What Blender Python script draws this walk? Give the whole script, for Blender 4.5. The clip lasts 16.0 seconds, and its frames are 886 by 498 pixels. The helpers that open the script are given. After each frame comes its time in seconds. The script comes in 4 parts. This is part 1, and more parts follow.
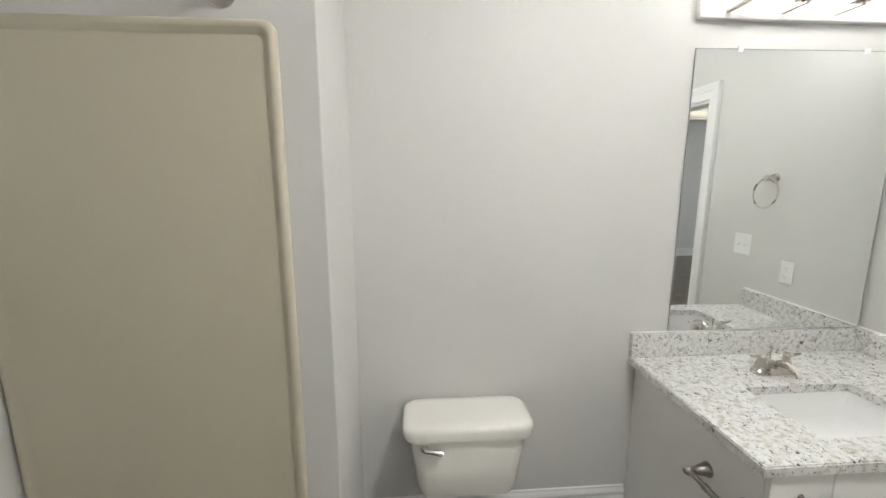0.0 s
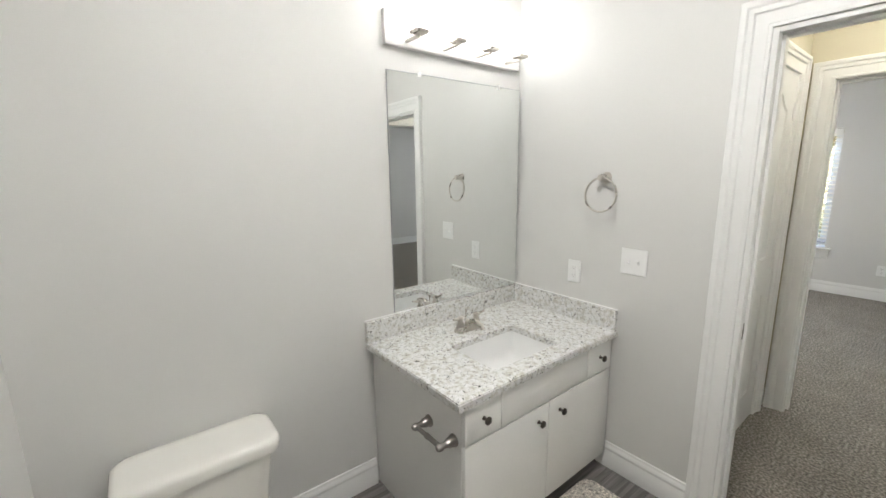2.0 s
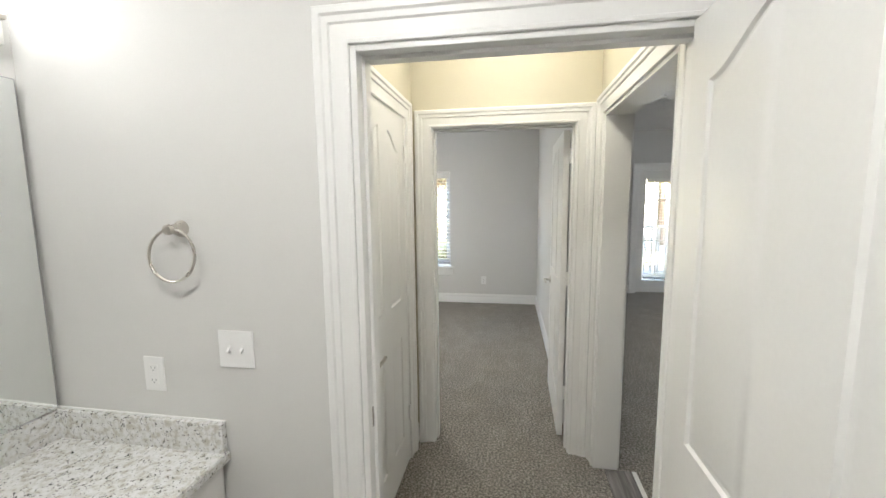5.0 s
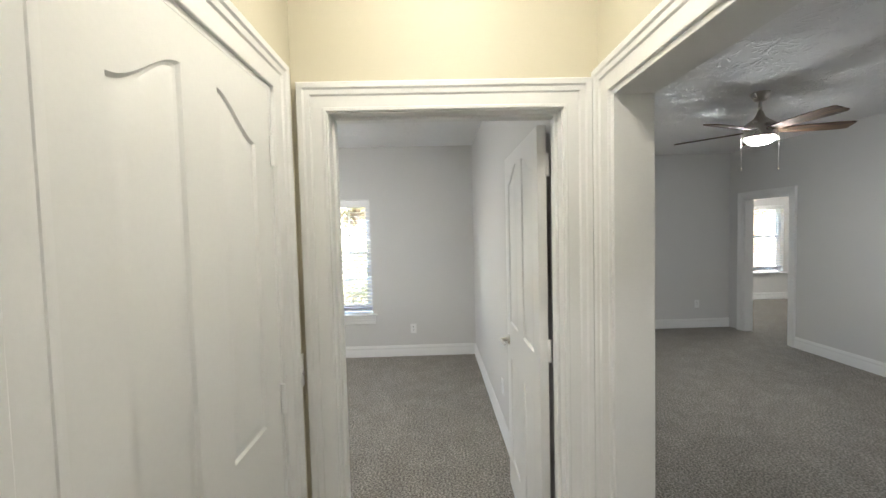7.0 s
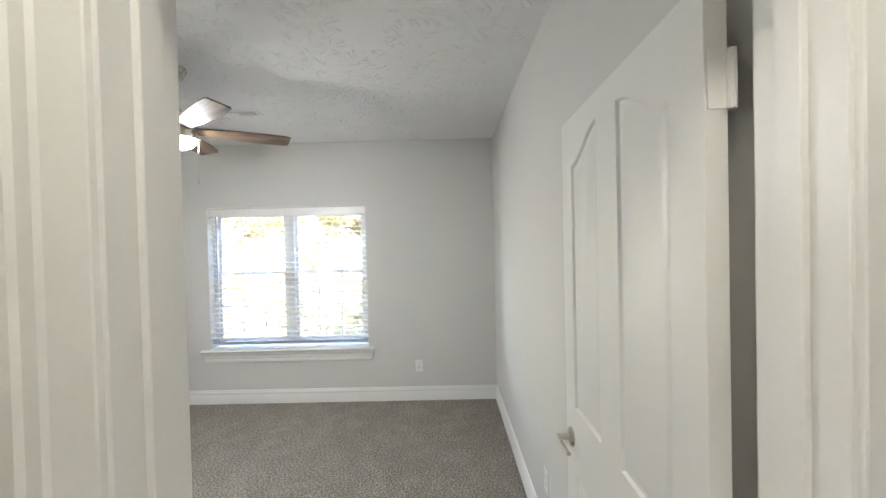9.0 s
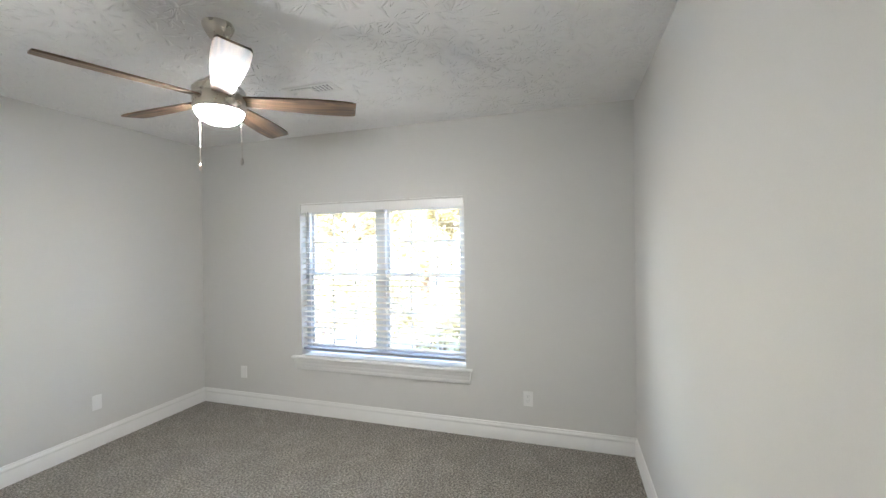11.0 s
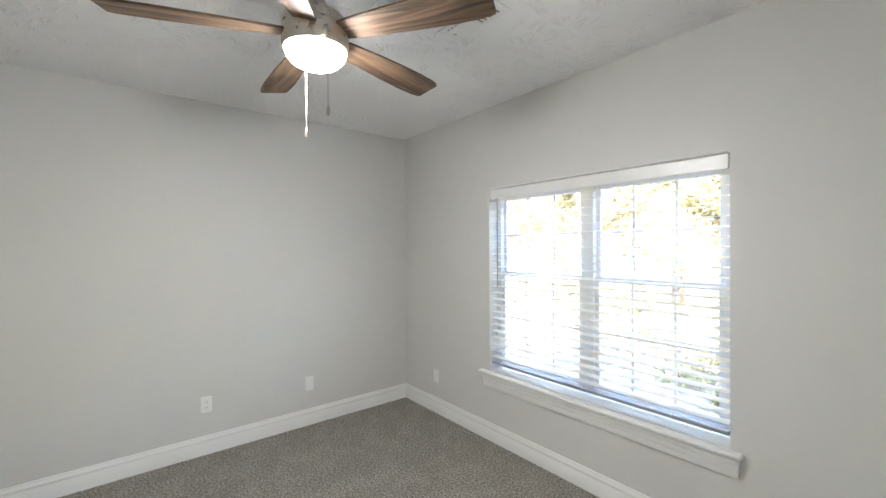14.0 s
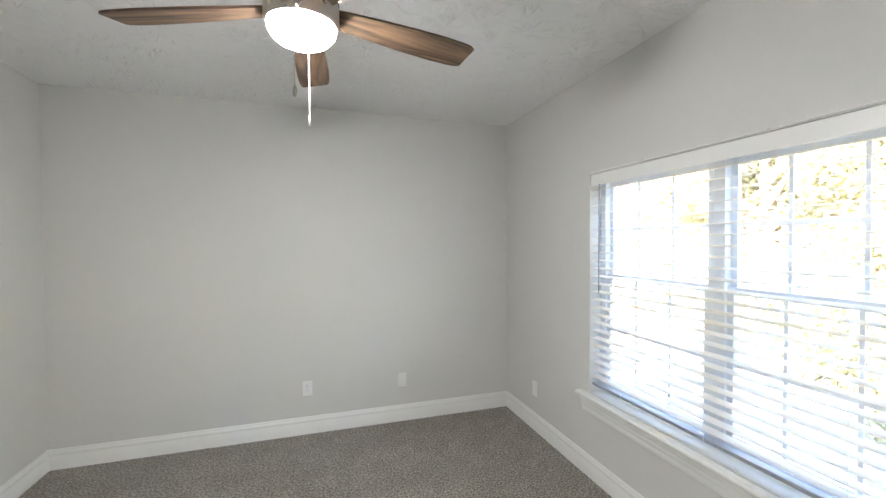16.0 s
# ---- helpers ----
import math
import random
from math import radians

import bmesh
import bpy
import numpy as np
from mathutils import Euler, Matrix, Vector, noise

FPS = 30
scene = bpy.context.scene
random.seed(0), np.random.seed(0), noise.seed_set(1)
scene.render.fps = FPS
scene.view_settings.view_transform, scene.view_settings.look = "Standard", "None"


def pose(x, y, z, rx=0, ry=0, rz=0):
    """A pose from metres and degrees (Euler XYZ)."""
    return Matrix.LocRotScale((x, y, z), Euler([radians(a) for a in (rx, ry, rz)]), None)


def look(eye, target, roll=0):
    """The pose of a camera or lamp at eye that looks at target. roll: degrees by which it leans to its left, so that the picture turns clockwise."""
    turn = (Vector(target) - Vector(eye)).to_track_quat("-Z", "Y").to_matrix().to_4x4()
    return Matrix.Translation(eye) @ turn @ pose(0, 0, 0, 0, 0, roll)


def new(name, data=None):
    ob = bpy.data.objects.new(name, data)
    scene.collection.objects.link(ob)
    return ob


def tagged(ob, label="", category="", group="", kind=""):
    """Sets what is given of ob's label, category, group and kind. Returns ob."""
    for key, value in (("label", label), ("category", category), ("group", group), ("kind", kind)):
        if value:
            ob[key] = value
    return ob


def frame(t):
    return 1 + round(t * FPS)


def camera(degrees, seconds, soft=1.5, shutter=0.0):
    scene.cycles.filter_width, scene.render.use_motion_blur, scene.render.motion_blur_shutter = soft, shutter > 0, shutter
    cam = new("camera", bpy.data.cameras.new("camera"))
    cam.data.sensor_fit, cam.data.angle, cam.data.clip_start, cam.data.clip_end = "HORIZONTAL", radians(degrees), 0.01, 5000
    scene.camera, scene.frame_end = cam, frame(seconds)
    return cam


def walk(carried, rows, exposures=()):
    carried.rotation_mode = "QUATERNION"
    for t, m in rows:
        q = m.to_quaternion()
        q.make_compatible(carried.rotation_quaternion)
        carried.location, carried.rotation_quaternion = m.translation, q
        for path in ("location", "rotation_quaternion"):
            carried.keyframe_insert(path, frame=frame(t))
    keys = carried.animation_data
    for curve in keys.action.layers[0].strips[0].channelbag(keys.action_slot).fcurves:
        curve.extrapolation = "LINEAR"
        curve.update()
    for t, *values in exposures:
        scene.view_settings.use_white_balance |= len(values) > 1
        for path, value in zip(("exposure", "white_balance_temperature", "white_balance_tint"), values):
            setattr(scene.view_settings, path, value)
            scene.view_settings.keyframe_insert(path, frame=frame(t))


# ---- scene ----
cam = camera(95.6, 16.0)
PATH = [
    (0, (2.003, 0.984, 1.476), (2.148, 2.949, 1.129), -0.1),
    (0.5, (1.989, 1.002, 1.496), (2.474, 2.907, 1.125), -0.2),
    (1, (2.018, 0.991, 1.507), (2.773, 2.803, 1.125), -0.4),
    (1.5, (2.063, 0.95, 1.505), (3.053, 2.647, 1.131), -0.6),
    (2, (2.104, 0.909, 1.508), (3.316, 2.455, 1.134), -0.7),
    (2.5, (2.148, 0.886, 1.514), (3.563, 2.25, 1.144), -0.7),
    (3, (2.239, 0.882, 1.521), (3.831, 2.035, 1.153), -0.6),
    (3.5, (2.364, 0.869, 1.536), (4.098, 1.799, 1.177), -0.6),
    (4, (2.495, 0.851, 1.552), (4.337, 1.555, 1.218), -0.6),
    (4.5, (2.633, 0.878, 1.555), (4.545, 1.387, 1.262), -0.6),
    (5, (2.806, 0.935, 1.556), (4.763, 1.264, 1.312), -0.6),
    (5.2, (2.891, 0.953, 1.539), (4.863, 1.211, 1.327), -0.9),
    (7.3, (3.93, 1.042, 1.563), (5.928, 0.982, 1.484), -1.4),
    (7.5, (4.034, 1.036, 1.567), (6.032, 0.972, 1.5), -1.4),
    (8, (4.29, 1.031, 1.564), (6.288, 0.972, 1.514), -1.4),
    (8.2, (4.39, 1.033, 1.559), (6.389, 0.976, 1.519), -1.4),
    (10.3, (5.327, 0.985, 1.595), (7.294, 1.341, 1.557), -1.0),
    (10.5, (5.415, 0.986, 1.586), (7.369, 1.415, 1.552), -0.9),
    (11, (5.561, 1.005, 1.56), (7.469, 1.602, 1.543), -0.8),
    (11.5, (5.766, 1.003, 1.546), (7.595, 1.811, 1.531), -1.0),
    (12, (5.925, 1.088, 1.539), (7.671, 2.064, 1.525), -1.0),
    (12.5, (6.058, 1.135, 1.518), (7.706, 2.266, 1.517), -0.7),
    (13, (6.208, 1.163, 1.514), (7.747, 2.44, 1.516), -0.4),
    (13.5, (6.352, 1.168, 1.507), (7.752, 2.596, 1.507), -0.4),
    (14, (6.509, 1.194, 1.522), (7.765, 2.75, 1.508), -0.4),
    (14.5, (6.661, 1.192, 1.526), (7.757, 2.865, 1.507), -0.4),
    (15, (6.801, 1.189, 1.519), (7.734, 2.958, 1.499), -0.4),
    (15.5, (6.944, 1.211, 1.53), (7.713, 3.057, 1.499), -0.3),
    (16, (7.079, 1.224, 1.535), (7.681, 3.131, 1.497), -0.3),
]
walk(cam, [(t, look(eye, target, roll)) for t, eye, target, roll in PATH], [(0.0, 5.14), (16.0, 5.14)])

SKY, SUN, VANITY, FANLIGHT, HALLLIGHT, BATHFILL = 0.15, 3.6, 0.23, 9.8, 1.55, 3.6

# ---- light ----
world = bpy.data.worlds.new("sky")
scene.world = world
world.use_nodes = True
wn = world.node_tree
sky = wn.nodes.new("ShaderNodeTexSky")
sky.sky_type = "NISHITA"
sky.sun_disc = False
sky.sun_elevation = math.radians(42)
sky.sun_rotation = math.radians(250)
wn.links.new(sky.outputs[0], wn.nodes["Background"].inputs[0])
wn.nodes["Background"].inputs[1].default_value = SKY
sun_data = bpy.data.lights.new("sun", "SUN")
sun_data.energy, sun_data.angle, sun_data.color = SUN, math.radians(0.5), (1.0, 0.95, 0.87)
sun = new("sun", sun_data)
sun.matrix_world = look((0, 0, 20), (0 + math.cos(math.radians(20)), math.sin(math.radians(20)), 20 - math.tan(math.radians(42))))


# ---- materials ----
def material(name, colour, rough=0.6, metal=0.0, vary=0.06, scale=6.0, grain=200.0, bump=0.03, bump_dist=0.002, coat=0.0):
    """Paint or metal: broad unevenness, fine grain and a slight relief."""
    m = bpy.data.materials.new(name)
    m.use_nodes = True
    nt = m.node_tree
    b = nt.nodes["Principled BSDF"]
    co = nt.nodes.new("ShaderNodeTexCoord")
    n1 = nt.nodes.new("ShaderNodeTexNoise")
    n1.inputs["Scale"].default_value, n1.inputs["Detail"].default_value = scale, 4
    n2 = nt.nodes.new("ShaderNodeTexNoise")
    n2.inputs["Scale"].default_value, n2.inputs["Detail"].default_value = grain, 3
    nt.links.new(co.outputs["Object"], n1.inputs["Vector"])
    nt.links.new(co.outputs["Object"], n2.inputs["Vector"])
    add = nt.nodes.new("ShaderNodeMath")
    add.operation = "ADD"
    nt.links.new(n1.outputs["Fac"], add.inputs[0])
    nt.links.new(n2.outputs["Fac"], add.inputs[1])
    rng = nt.nodes.new("ShaderNodeMapRange")
    rng.inputs["From Min"].default_value, rng.inputs["From Max"].default_value = 0.6, 1.4
    rng.inputs["To Min"].default_value, rng.inputs["To Max"].default_value = 1 - vary, 1 + vary
    nt.links.new(add.outputs[0], rng.inputs["Value"])
    mul = nt.nodes.new("ShaderNodeVectorMath")
    mul.operation = "SCALE"
    mul.inputs[0].default_value = colour
    nt.links.new(rng.outputs["Result"], mul.inputs["Scale"])
    nt.links.new(mul.outputs[0], b.inputs["Base Color"])
    rr = nt.nodes.new("ShaderNodeMapRange")
    rr.inputs["To Min"].default_value, rr.inputs["To Max"].default_value = rough * 0.85, min(1.0, rough * 1.15)
    nt.links.new(n1.outputs["Fac"], rr.inputs["Value"])
    nt.links.new(rr.outputs["Result"], b.inputs["Roughness"])
    b.inputs["Metallic"].default_value = metal
    b.inputs["Coat Weight"].default_value = coat
    if bump:
        bp = nt.nodes.new("ShaderNodeBump")
        bp.inputs["Strength"].default_value, bp.inputs["Distance"].default_value = bump, bump_dist
        nt.links.new(n2.outputs["Fac"], bp.inputs["Height"])
        nt.links.new(bp.outputs[0], b.inputs["Normal"])
    return m


def glow(name, colour, strength):
    m = bpy.data.materials.new(name)
    m.use_nodes = True
    b = m.node_tree.nodes["Principled BSDF"]
    b.inputs["Base Color"].default_value = (0.8, 0.8, 0.8, 1)
    b.inputs["Emission Color"].default_value = (*colour, 1)
    b.inputs["Emission Strength"].default_value = strength
    return m


def ramp_node(nt, stops):
    r = nt.nodes.new("ShaderNodeValToRGB")
    e = r.color_ramp.elements
    while len(e) < len(stops):
        e.new(0.5)
    for k, (p, c) in zip(e, stops):
        k.position, k.color = p, (*c, 1)
    return r


def carpet_material():
    m = bpy.data.materials.new("loop_carpet")
    m.use_nodes = True
    nt = m.node_tree
    b = nt.nodes["Principled BSDF"]
    co = nt.nodes.new("ShaderNodeTexCoord")
    loops = nt.nodes.new("ShaderNodeTexVoronoi")
    loops.inputs["Scale"].default_value = 150
    fleck = nt.nodes.new("ShaderNodeTexNoise")
    fleck.inputs["Scale"].default_value, fleck.inputs["Detail"].default_value = 80, 5
    track = nt.nodes.new("ShaderNodeTexNoise")
    track.inputs["Scale"].default_value, track.inputs["Detail"].default_value, track.inputs["Distortion"].default_value = 5.5, 6, 0.6
    for n in (loops, fleck, track):
        nt.links.new(co.outputs["Object"], n.inputs["Vector"])
    r1 = ramp_node(nt, [(0.36, (0.105, 0.090, 0.072)), (0.5, (0.228, 0.206, 0.174)), (0.64, (0.42, 0.385, 0.335))])
    nt.links.new(fleck.outputs["Fac"], r1.inputs[0])
    r2 = ramp_node(nt, [(0.36, (0.90, 0.90, 0.90)), (0.5, (0.98, 0.98, 0.98)), (0.64, (1.12, 1.12, 1.12))])
    nt.links.new(track.outputs["Fac"], r2.inputs[0])
    mx = nt.nodes.new("ShaderNodeMix")
    mx.data_type, mx.blend_type = "RGBA", "MULTIPLY"
    mx.inputs["Factor"].default_value = 1
    nt.links.new(r1.outputs[0], mx.inputs["A"])
    nt.links.new(r2.outputs[0], mx.inputs["B"])
    nt.links.new(mx.outputs["Result"], b.inputs["Base Color"])
    b.inputs["Roughness"].default_value = 0.95
    b.inputs["Sheen Weight"].default_value = 0.15
    bp = nt.nodes.new("ShaderNodeBump")
    bp.inputs["Strength"].default_value, bp.inputs["Distance"].default_value = 0.9, 0.008
    bp.invert = True
    nt.links.new(loops.outputs["Distance"], bp.inputs["Height"])
    bp2 = nt.nodes.new("ShaderNodeBump")
    bp2.inputs["Strength"].default_value, bp2.inputs["Distance"].default_value = 0.35, 0.012
    nt.links.new(track.outputs["Fac"], bp2.inputs["Height"])
    nt.links.new(bp.outputs[0], bp2.inputs["Normal"])
    nt.links.new(bp2.outputs[0], b.inputs["Normal"])
    return m


def granite_material():
    m = bpy.data.materials.new("speckled_granite")
    m.use_nodes = True
    nt = m.node_tree
    b = nt.nodes["Principled BSDF"]
    co = nt.nodes.new("ShaderNodeTexCoord")
    cloud = nt.nodes.new("ShaderNodeTexNoise")
    cloud.inputs["Scale"].default_value, cloud.inputs["Detail"].default_value = 55, 5
    warp = nt.nodes.new("ShaderNodeTexNoise")
    warp.inputs["Scale"].default_value, warp.inputs["Detail"].default_value, warp.inputs["Distortion"].default_value = 58, 3, 1.6
    dark = nt.nodes.new("ShaderNodeTexNoise")
    dark.inputs["Scale"].default_value, dark.inputs["Detail"].default_value, dark.inputs["Distortion"].default_value = 78, 2, 1.4
    for n in (cloud, warp, dark):
        nt.links.new(co.outputs["Object"], n.inputs["Vector"])
    base = ramp_node(nt, [(0.35, (0.52, 0.50, 0.45)), (0.48, (0.68, 0.68, 0.66)), (0.65, (0.76, 0.76, 0.76))])
    nt.links.new(cloud.outputs["Fac"], base.inputs[0])
    g = ramp_node(nt, [(0.61, (1, 1, 1)), (0.68, (0.42, 0.42, 0.41))])
    nt.links.new(warp.outputs["Fac"], g.inputs[0])
    k = ramp_node(nt, [(0.632, (1, 1, 1)), (0.68, (0.08, 0.08, 0.08))])
    nt.links.new(dark.outputs["Fac"], k.inputs[0])
    last = base.outputs[0]
    for r in (g, k):
        mx = nt.nodes.new("ShaderNodeMix")
        mx.data_type, mx.blend_type = "RGBA", "MULTIPLY"
        mx.inputs["Factor"].default_value = 1
        nt.links.new(last, mx.inputs["A"])
        nt.links.new(r.outputs[0], mx.inputs["B"])
        last = mx.outputs["Result"]
    nt.links.new(last, b.inputs["Base Color"])
    b.inputs["Roughness"].default_value = 0.16
    return m


def ceiling_material():
    """White paint over plaster that was stamped with a brush: fans of short radial strokes."""
    m = bpy.data.materials.new("stamped_ceiling_paint")
    m.use_nodes = True
    nt = m.node_tree
    b = nt.nodes["Principled BSDF"]
    co = nt.nodes.new("ShaderNodeTexCoord")
    heights = []
    for scale, rand, shift in ((4.6, 1.0, 0.0), (5.6, 1.0, 3.7)):
        mp = nt.nodes.new("ShaderNodeMapping")
        mp.inputs["Location"].default_value = (shift, shift * 0.7, 0)
        nt.links.new(co.outputs["Object"], mp.inputs["Vector"])
        flat = nt.nodes.new("ShaderNodeVectorMath")
        flat.operation = "MULTIPLY"
        flat.inputs[1].default_value = (1, 1, 0)
        nt.links.new(mp.outputs[0], flat.inputs[0])
        v = nt.nodes.new("ShaderNodeTexVoronoi")
        v.voronoi_dimensions = "2D"
        v.inputs["Scale"].default_value = scale
        v.inputs["Randomness"].default_value = rand
        nt.links.new(flat.outputs[0], v.inputs["Vector"])
        d = nt.nodes.new("ShaderNodeVectorMath")
        d.operation = "SUBTRACT"
        nt.links.new(flat.outputs[0], d.inputs[0])
        nt.links.new(v.outputs["Position"], d.inputs[1])
        sp = nt.nodes.new("ShaderNodeSeparateXYZ")
        nt.links.new(d.outputs[0], sp.inputs[0])
        an = nt.nodes.new("ShaderNodeMath")
        an.operation = "ARCTAN2"
        nt.links.new(sp.outputs[1], an.inputs[0])
        nt.links.new(sp.outputs[0], an.inputs[1])
        ln = nt.nodes.new("ShaderNodeVectorMath")
        ln.operation = "LENGTH"
        nt.links.new(d.outputs[0], ln.inputs[0])
        cb = nt.nodes.new("ShaderNodeCombineXYZ")
        am = nt.nodes.new("ShaderNodeMath")
        am.operation = "MULTIPLY"
        am.inputs[1].default_value = 3.4
        nt.links.new(an.outputs[0], am.inputs[0])
        lm = nt.nodes.new("ShaderNodeMath")
        lm.operation = "MULTIPLY"
        lm.inputs[1].default_value = 9
        nt.links.new(ln.outputs["Value"], lm.inputs[0])
        cs = nt.nodes.new("ShaderNodeSeparateColor")
        nt.links.new(v.outputs["Color"], cs.inputs[0])
        cm = nt.nodes.new("ShaderNodeMath")
        cm.operation = "MULTIPLY"
        cm.inputs[1].default_value = 90
        nt.links.new(cs.outputs[0], cm.inputs[0])
        nt.links.new(am.outputs[0], cb.inputs[0])
        nt.links.new(lm.outputs[0], cb.inputs[1])
        nt.links.new(cm.outputs[0], cb.inputs[2])
        st = nt.nodes.new("ShaderNodeTexNoise")
        st.inputs["Scale"].default_value, st.inputs["Detail"].default_value = 1.0, 1
        nt.links.new(cb.outputs[0], st.inputs["Vector"])
        cut = ramp_node(nt, [(0.56, (0, 0, 0)), (0.66, (1, 1, 1))])
        nt.links.new(st.outputs["Fac"], cut.inputs[0])
        band = ramp_node(nt, [(0.015, (0, 0, 0)), (0.04, (1, 1, 1)), (0.11, (1, 1, 1)), (0.16, (0, 0, 0))])
        nt.links.new(ln.outputs["Value"], band.inputs[0])
        some = nt.nodes.new("ShaderNodeMath")
        some.operation = "GREATER_THAN"
        some.inputs[1].default_value = 0.3
        nt.links.new(cs.outputs[1], some.inputs[0])
        keep = nt.nodes.new("ShaderNodeMath")
        keep.operation = "MULTIPLY"
        nt.links.new(cut.outputs[0], keep.inputs[0])
        nt.links.new(band.outputs[0], keep.inputs[1])
        kept = nt.nodes.new("ShaderNodeMath")
        kept.operation = "MULTIPLY"
        nt.links.new(keep.outputs[0], kept.inputs[0])
        nt.links.new(some.outputs[0], kept.inputs[1])
        heights.append(kept.outputs[0])
    mx = nt.nodes.new("ShaderNodeMath")
    mx.operation = "MAXIMUM"
    nt.links.new(heights[0], mx.inputs[0])
    nt.links.new(heights[1], mx.inputs[1])
    bp = nt.nodes.new("ShaderNodeBump")
    bp.inputs["Strength"].default_value, bp.inputs["Distance"].default_value = 0.75, 0.011
    nt.links.new(mx.outputs[0], bp.inputs["Height"])
    nt.links.new(bp.outputs[0], b.inputs["Normal"])
    b.inputs["Base Color"].default_value = (0.87, 0.87, 0.87, 1)
    b.inputs["Roughness"].default_value = 0.8
    return m


def wood_material(name, dark, light, stretch=(2.2, 26, 26), rough=0.45):
    m = bpy.data.materials.new(name)
    m.use_nodes = True
    nt = m.node_tree
    b = nt.nodes["Principled BSDF"]
    co = nt.nodes.new("ShaderNodeTexCoord")
    info = nt.nodes.new("ShaderNodeObjectInfo")
    ad = nt.nodes.new("ShaderNodeVectorMath")
    ad.operation = "ADD"
    sc = nt.nodes.new("ShaderNodeVectorMath")
    sc.operation = "SCALE"
    sc.inputs[0].default_value = (7, 5, 3)
    nt.links.new(info.outputs["Random"], sc.inputs["Scale"])
    nt.links.new(co.outputs["Object"], ad.inputs[0])
    nt.links.new(sc.outputs[0], ad.inputs[1])
    mp = nt.nodes.new("ShaderNodeMapping")
    mp.inputs["Scale"].default_value = stretch
    nt.links.new(ad.outputs[0], mp.inputs["Vector"])
    n = nt.nodes.new("ShaderNodeTexNoise")
    n.inputs["Scale"].default_value, n.inputs["Detail"].default_value, n.inputs["Distortion"].default_value = 1.0, 5, 1.6
    nt.links.new(mp.outputs[0], n.inputs["Vector"])
    mid = tuple((p + q) / 2 for p, q in zip(dark, light))
    r = ramp_node(nt, [(0.36, dark), (0.5, mid), (0.62, light)])
    nt.links.new(n.outputs["Fac"], r.inputs[0])
    nt.links.new(r.outputs[0], b.inputs["Base Color"])
    b.inputs["Roughness"].default_value = rough
    bp = nt.nodes.new("ShaderNodeBump")
    bp.inputs["Strength"].default_value, bp.inputs["Distance"].default_value = 0.15, 0.001
    nt.links.new(n.outputs["Fac"], bp.inputs["Height"])
    nt.links.new(bp.outputs[0], b.inputs["Normal"])
    return m


def leaf_material(name, dark, light):
    m = bpy.data.materials.new(name)
    m.use_nodes = True
    nt = m.node_tree
    b = nt.nodes["Principled BSDF"]
    g = nt.nodes.new("ShaderNodeNewGeometry")
    r = ramp_node(nt, [(0.0, dark), (1.0, light)])
    nt.links.new(g.outputs["Random Per Island"], r.inputs[0])
    nt.links.new(r.outputs[0], b.inputs["Base Color"])
    b.inputs["Roughness"].default_value = 0.5
    t = nt.nodes.new("ShaderNodeBsdfTranslucent")
    nt.links.new(r.outputs[0], t.inputs[0])
    mx = nt.nodes.new("ShaderNodeMixShader")
    mx.inputs[0].default_value = 0.5
    nt.links.new(b.outputs[0], mx.inputs[1])
    nt.links.new(t.outputs[0], mx.inputs[2])
    nt.links.new(mx.outputs[0], nt.nodes["Material Output"].inputs["Surface"])
    return m


def glass_material():
    m = bpy.data.materials.new("window_glass")
    m.use_nodes = True
    nt = m.node_tree
    nt.nodes.remove(nt.nodes["Principled BSDF"])
    t = nt.nodes.new("ShaderNodeBsdfTransparent")
    g = nt.nodes.new("ShaderNodeBsdfGlossy")
    g.inputs["Roughness"].default_value = 0.02
    mx = nt.nodes.new("ShaderNodeMixShader")
    mx.inputs[0].default_value = 0.05
    nt.links.new(t.outputs[0], mx.inputs[1])
    nt.links.new(g.outputs[0], mx.inputs[2])
    nt.links.new(mx.outputs[0], nt.nodes["Material Output"].inputs["Surface"])
    return m


WALL = material("greige_wall_paint", (0.650, 0.645, 0.625), 0.55, vary=0.025, scale=1.3, grain=260, bump=0.10, bump_dist=0.0012)
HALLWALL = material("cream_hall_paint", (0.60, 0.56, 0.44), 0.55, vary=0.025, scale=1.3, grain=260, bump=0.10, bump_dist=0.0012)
TRIM = material("white_trim_enamel", (0.80, 0.80, 0.785), 0.36, vary=0.02, scale=5, grain=120, bump=0.02, bump_dist=0.0006)
DOORPAINT = material("white_door_enamel", (0.78, 0.78, 0.76), 0.34, vary=0.02, scale=3, grain=90, bump=0.12, bump_dist=0.0012)
PLAINCEIL = material("flat_ceiling_paint", (0.77, 0.77, 0.76), 0.85, vary=0.02)
STAMPED = ceiling_material()
CARPET = carpet_material()
GRANITE = granite_material()
PORCELAIN = material("white_porcelain", (0.83, 0.83, 0.82), 0.08, vary=0.01, bump=0, coat=0.4)
BISQUE = material("bisque_porcelain", (0.79, 0.775, 0.73), 0.12, vary=0.01, bump=0, coat=0.4)
SURROUND = material("cream_acrylic", (0.57, 0.53, 0.415), 0.45, vary=0.012, scale=5, grain=60, bump=0)
CABINET = material("white_cabinet_paint", (0.78, 0.775, 0.75), 0.38, vary=0.025, scale=4, grain=150, bump=0.06, bump_dist=0.001)
NICKEL = material("brushed_nickel", (0.57, 0.54, 0.49), 0.28, 1.0, vary=0.05, scale=20, grain=300, bump=0.02)
SATIN = material("satin_plate", (0.80, 0.79, 0.77), 0.45, 0.7, vary=0.03, scale=20, bump=0.02)
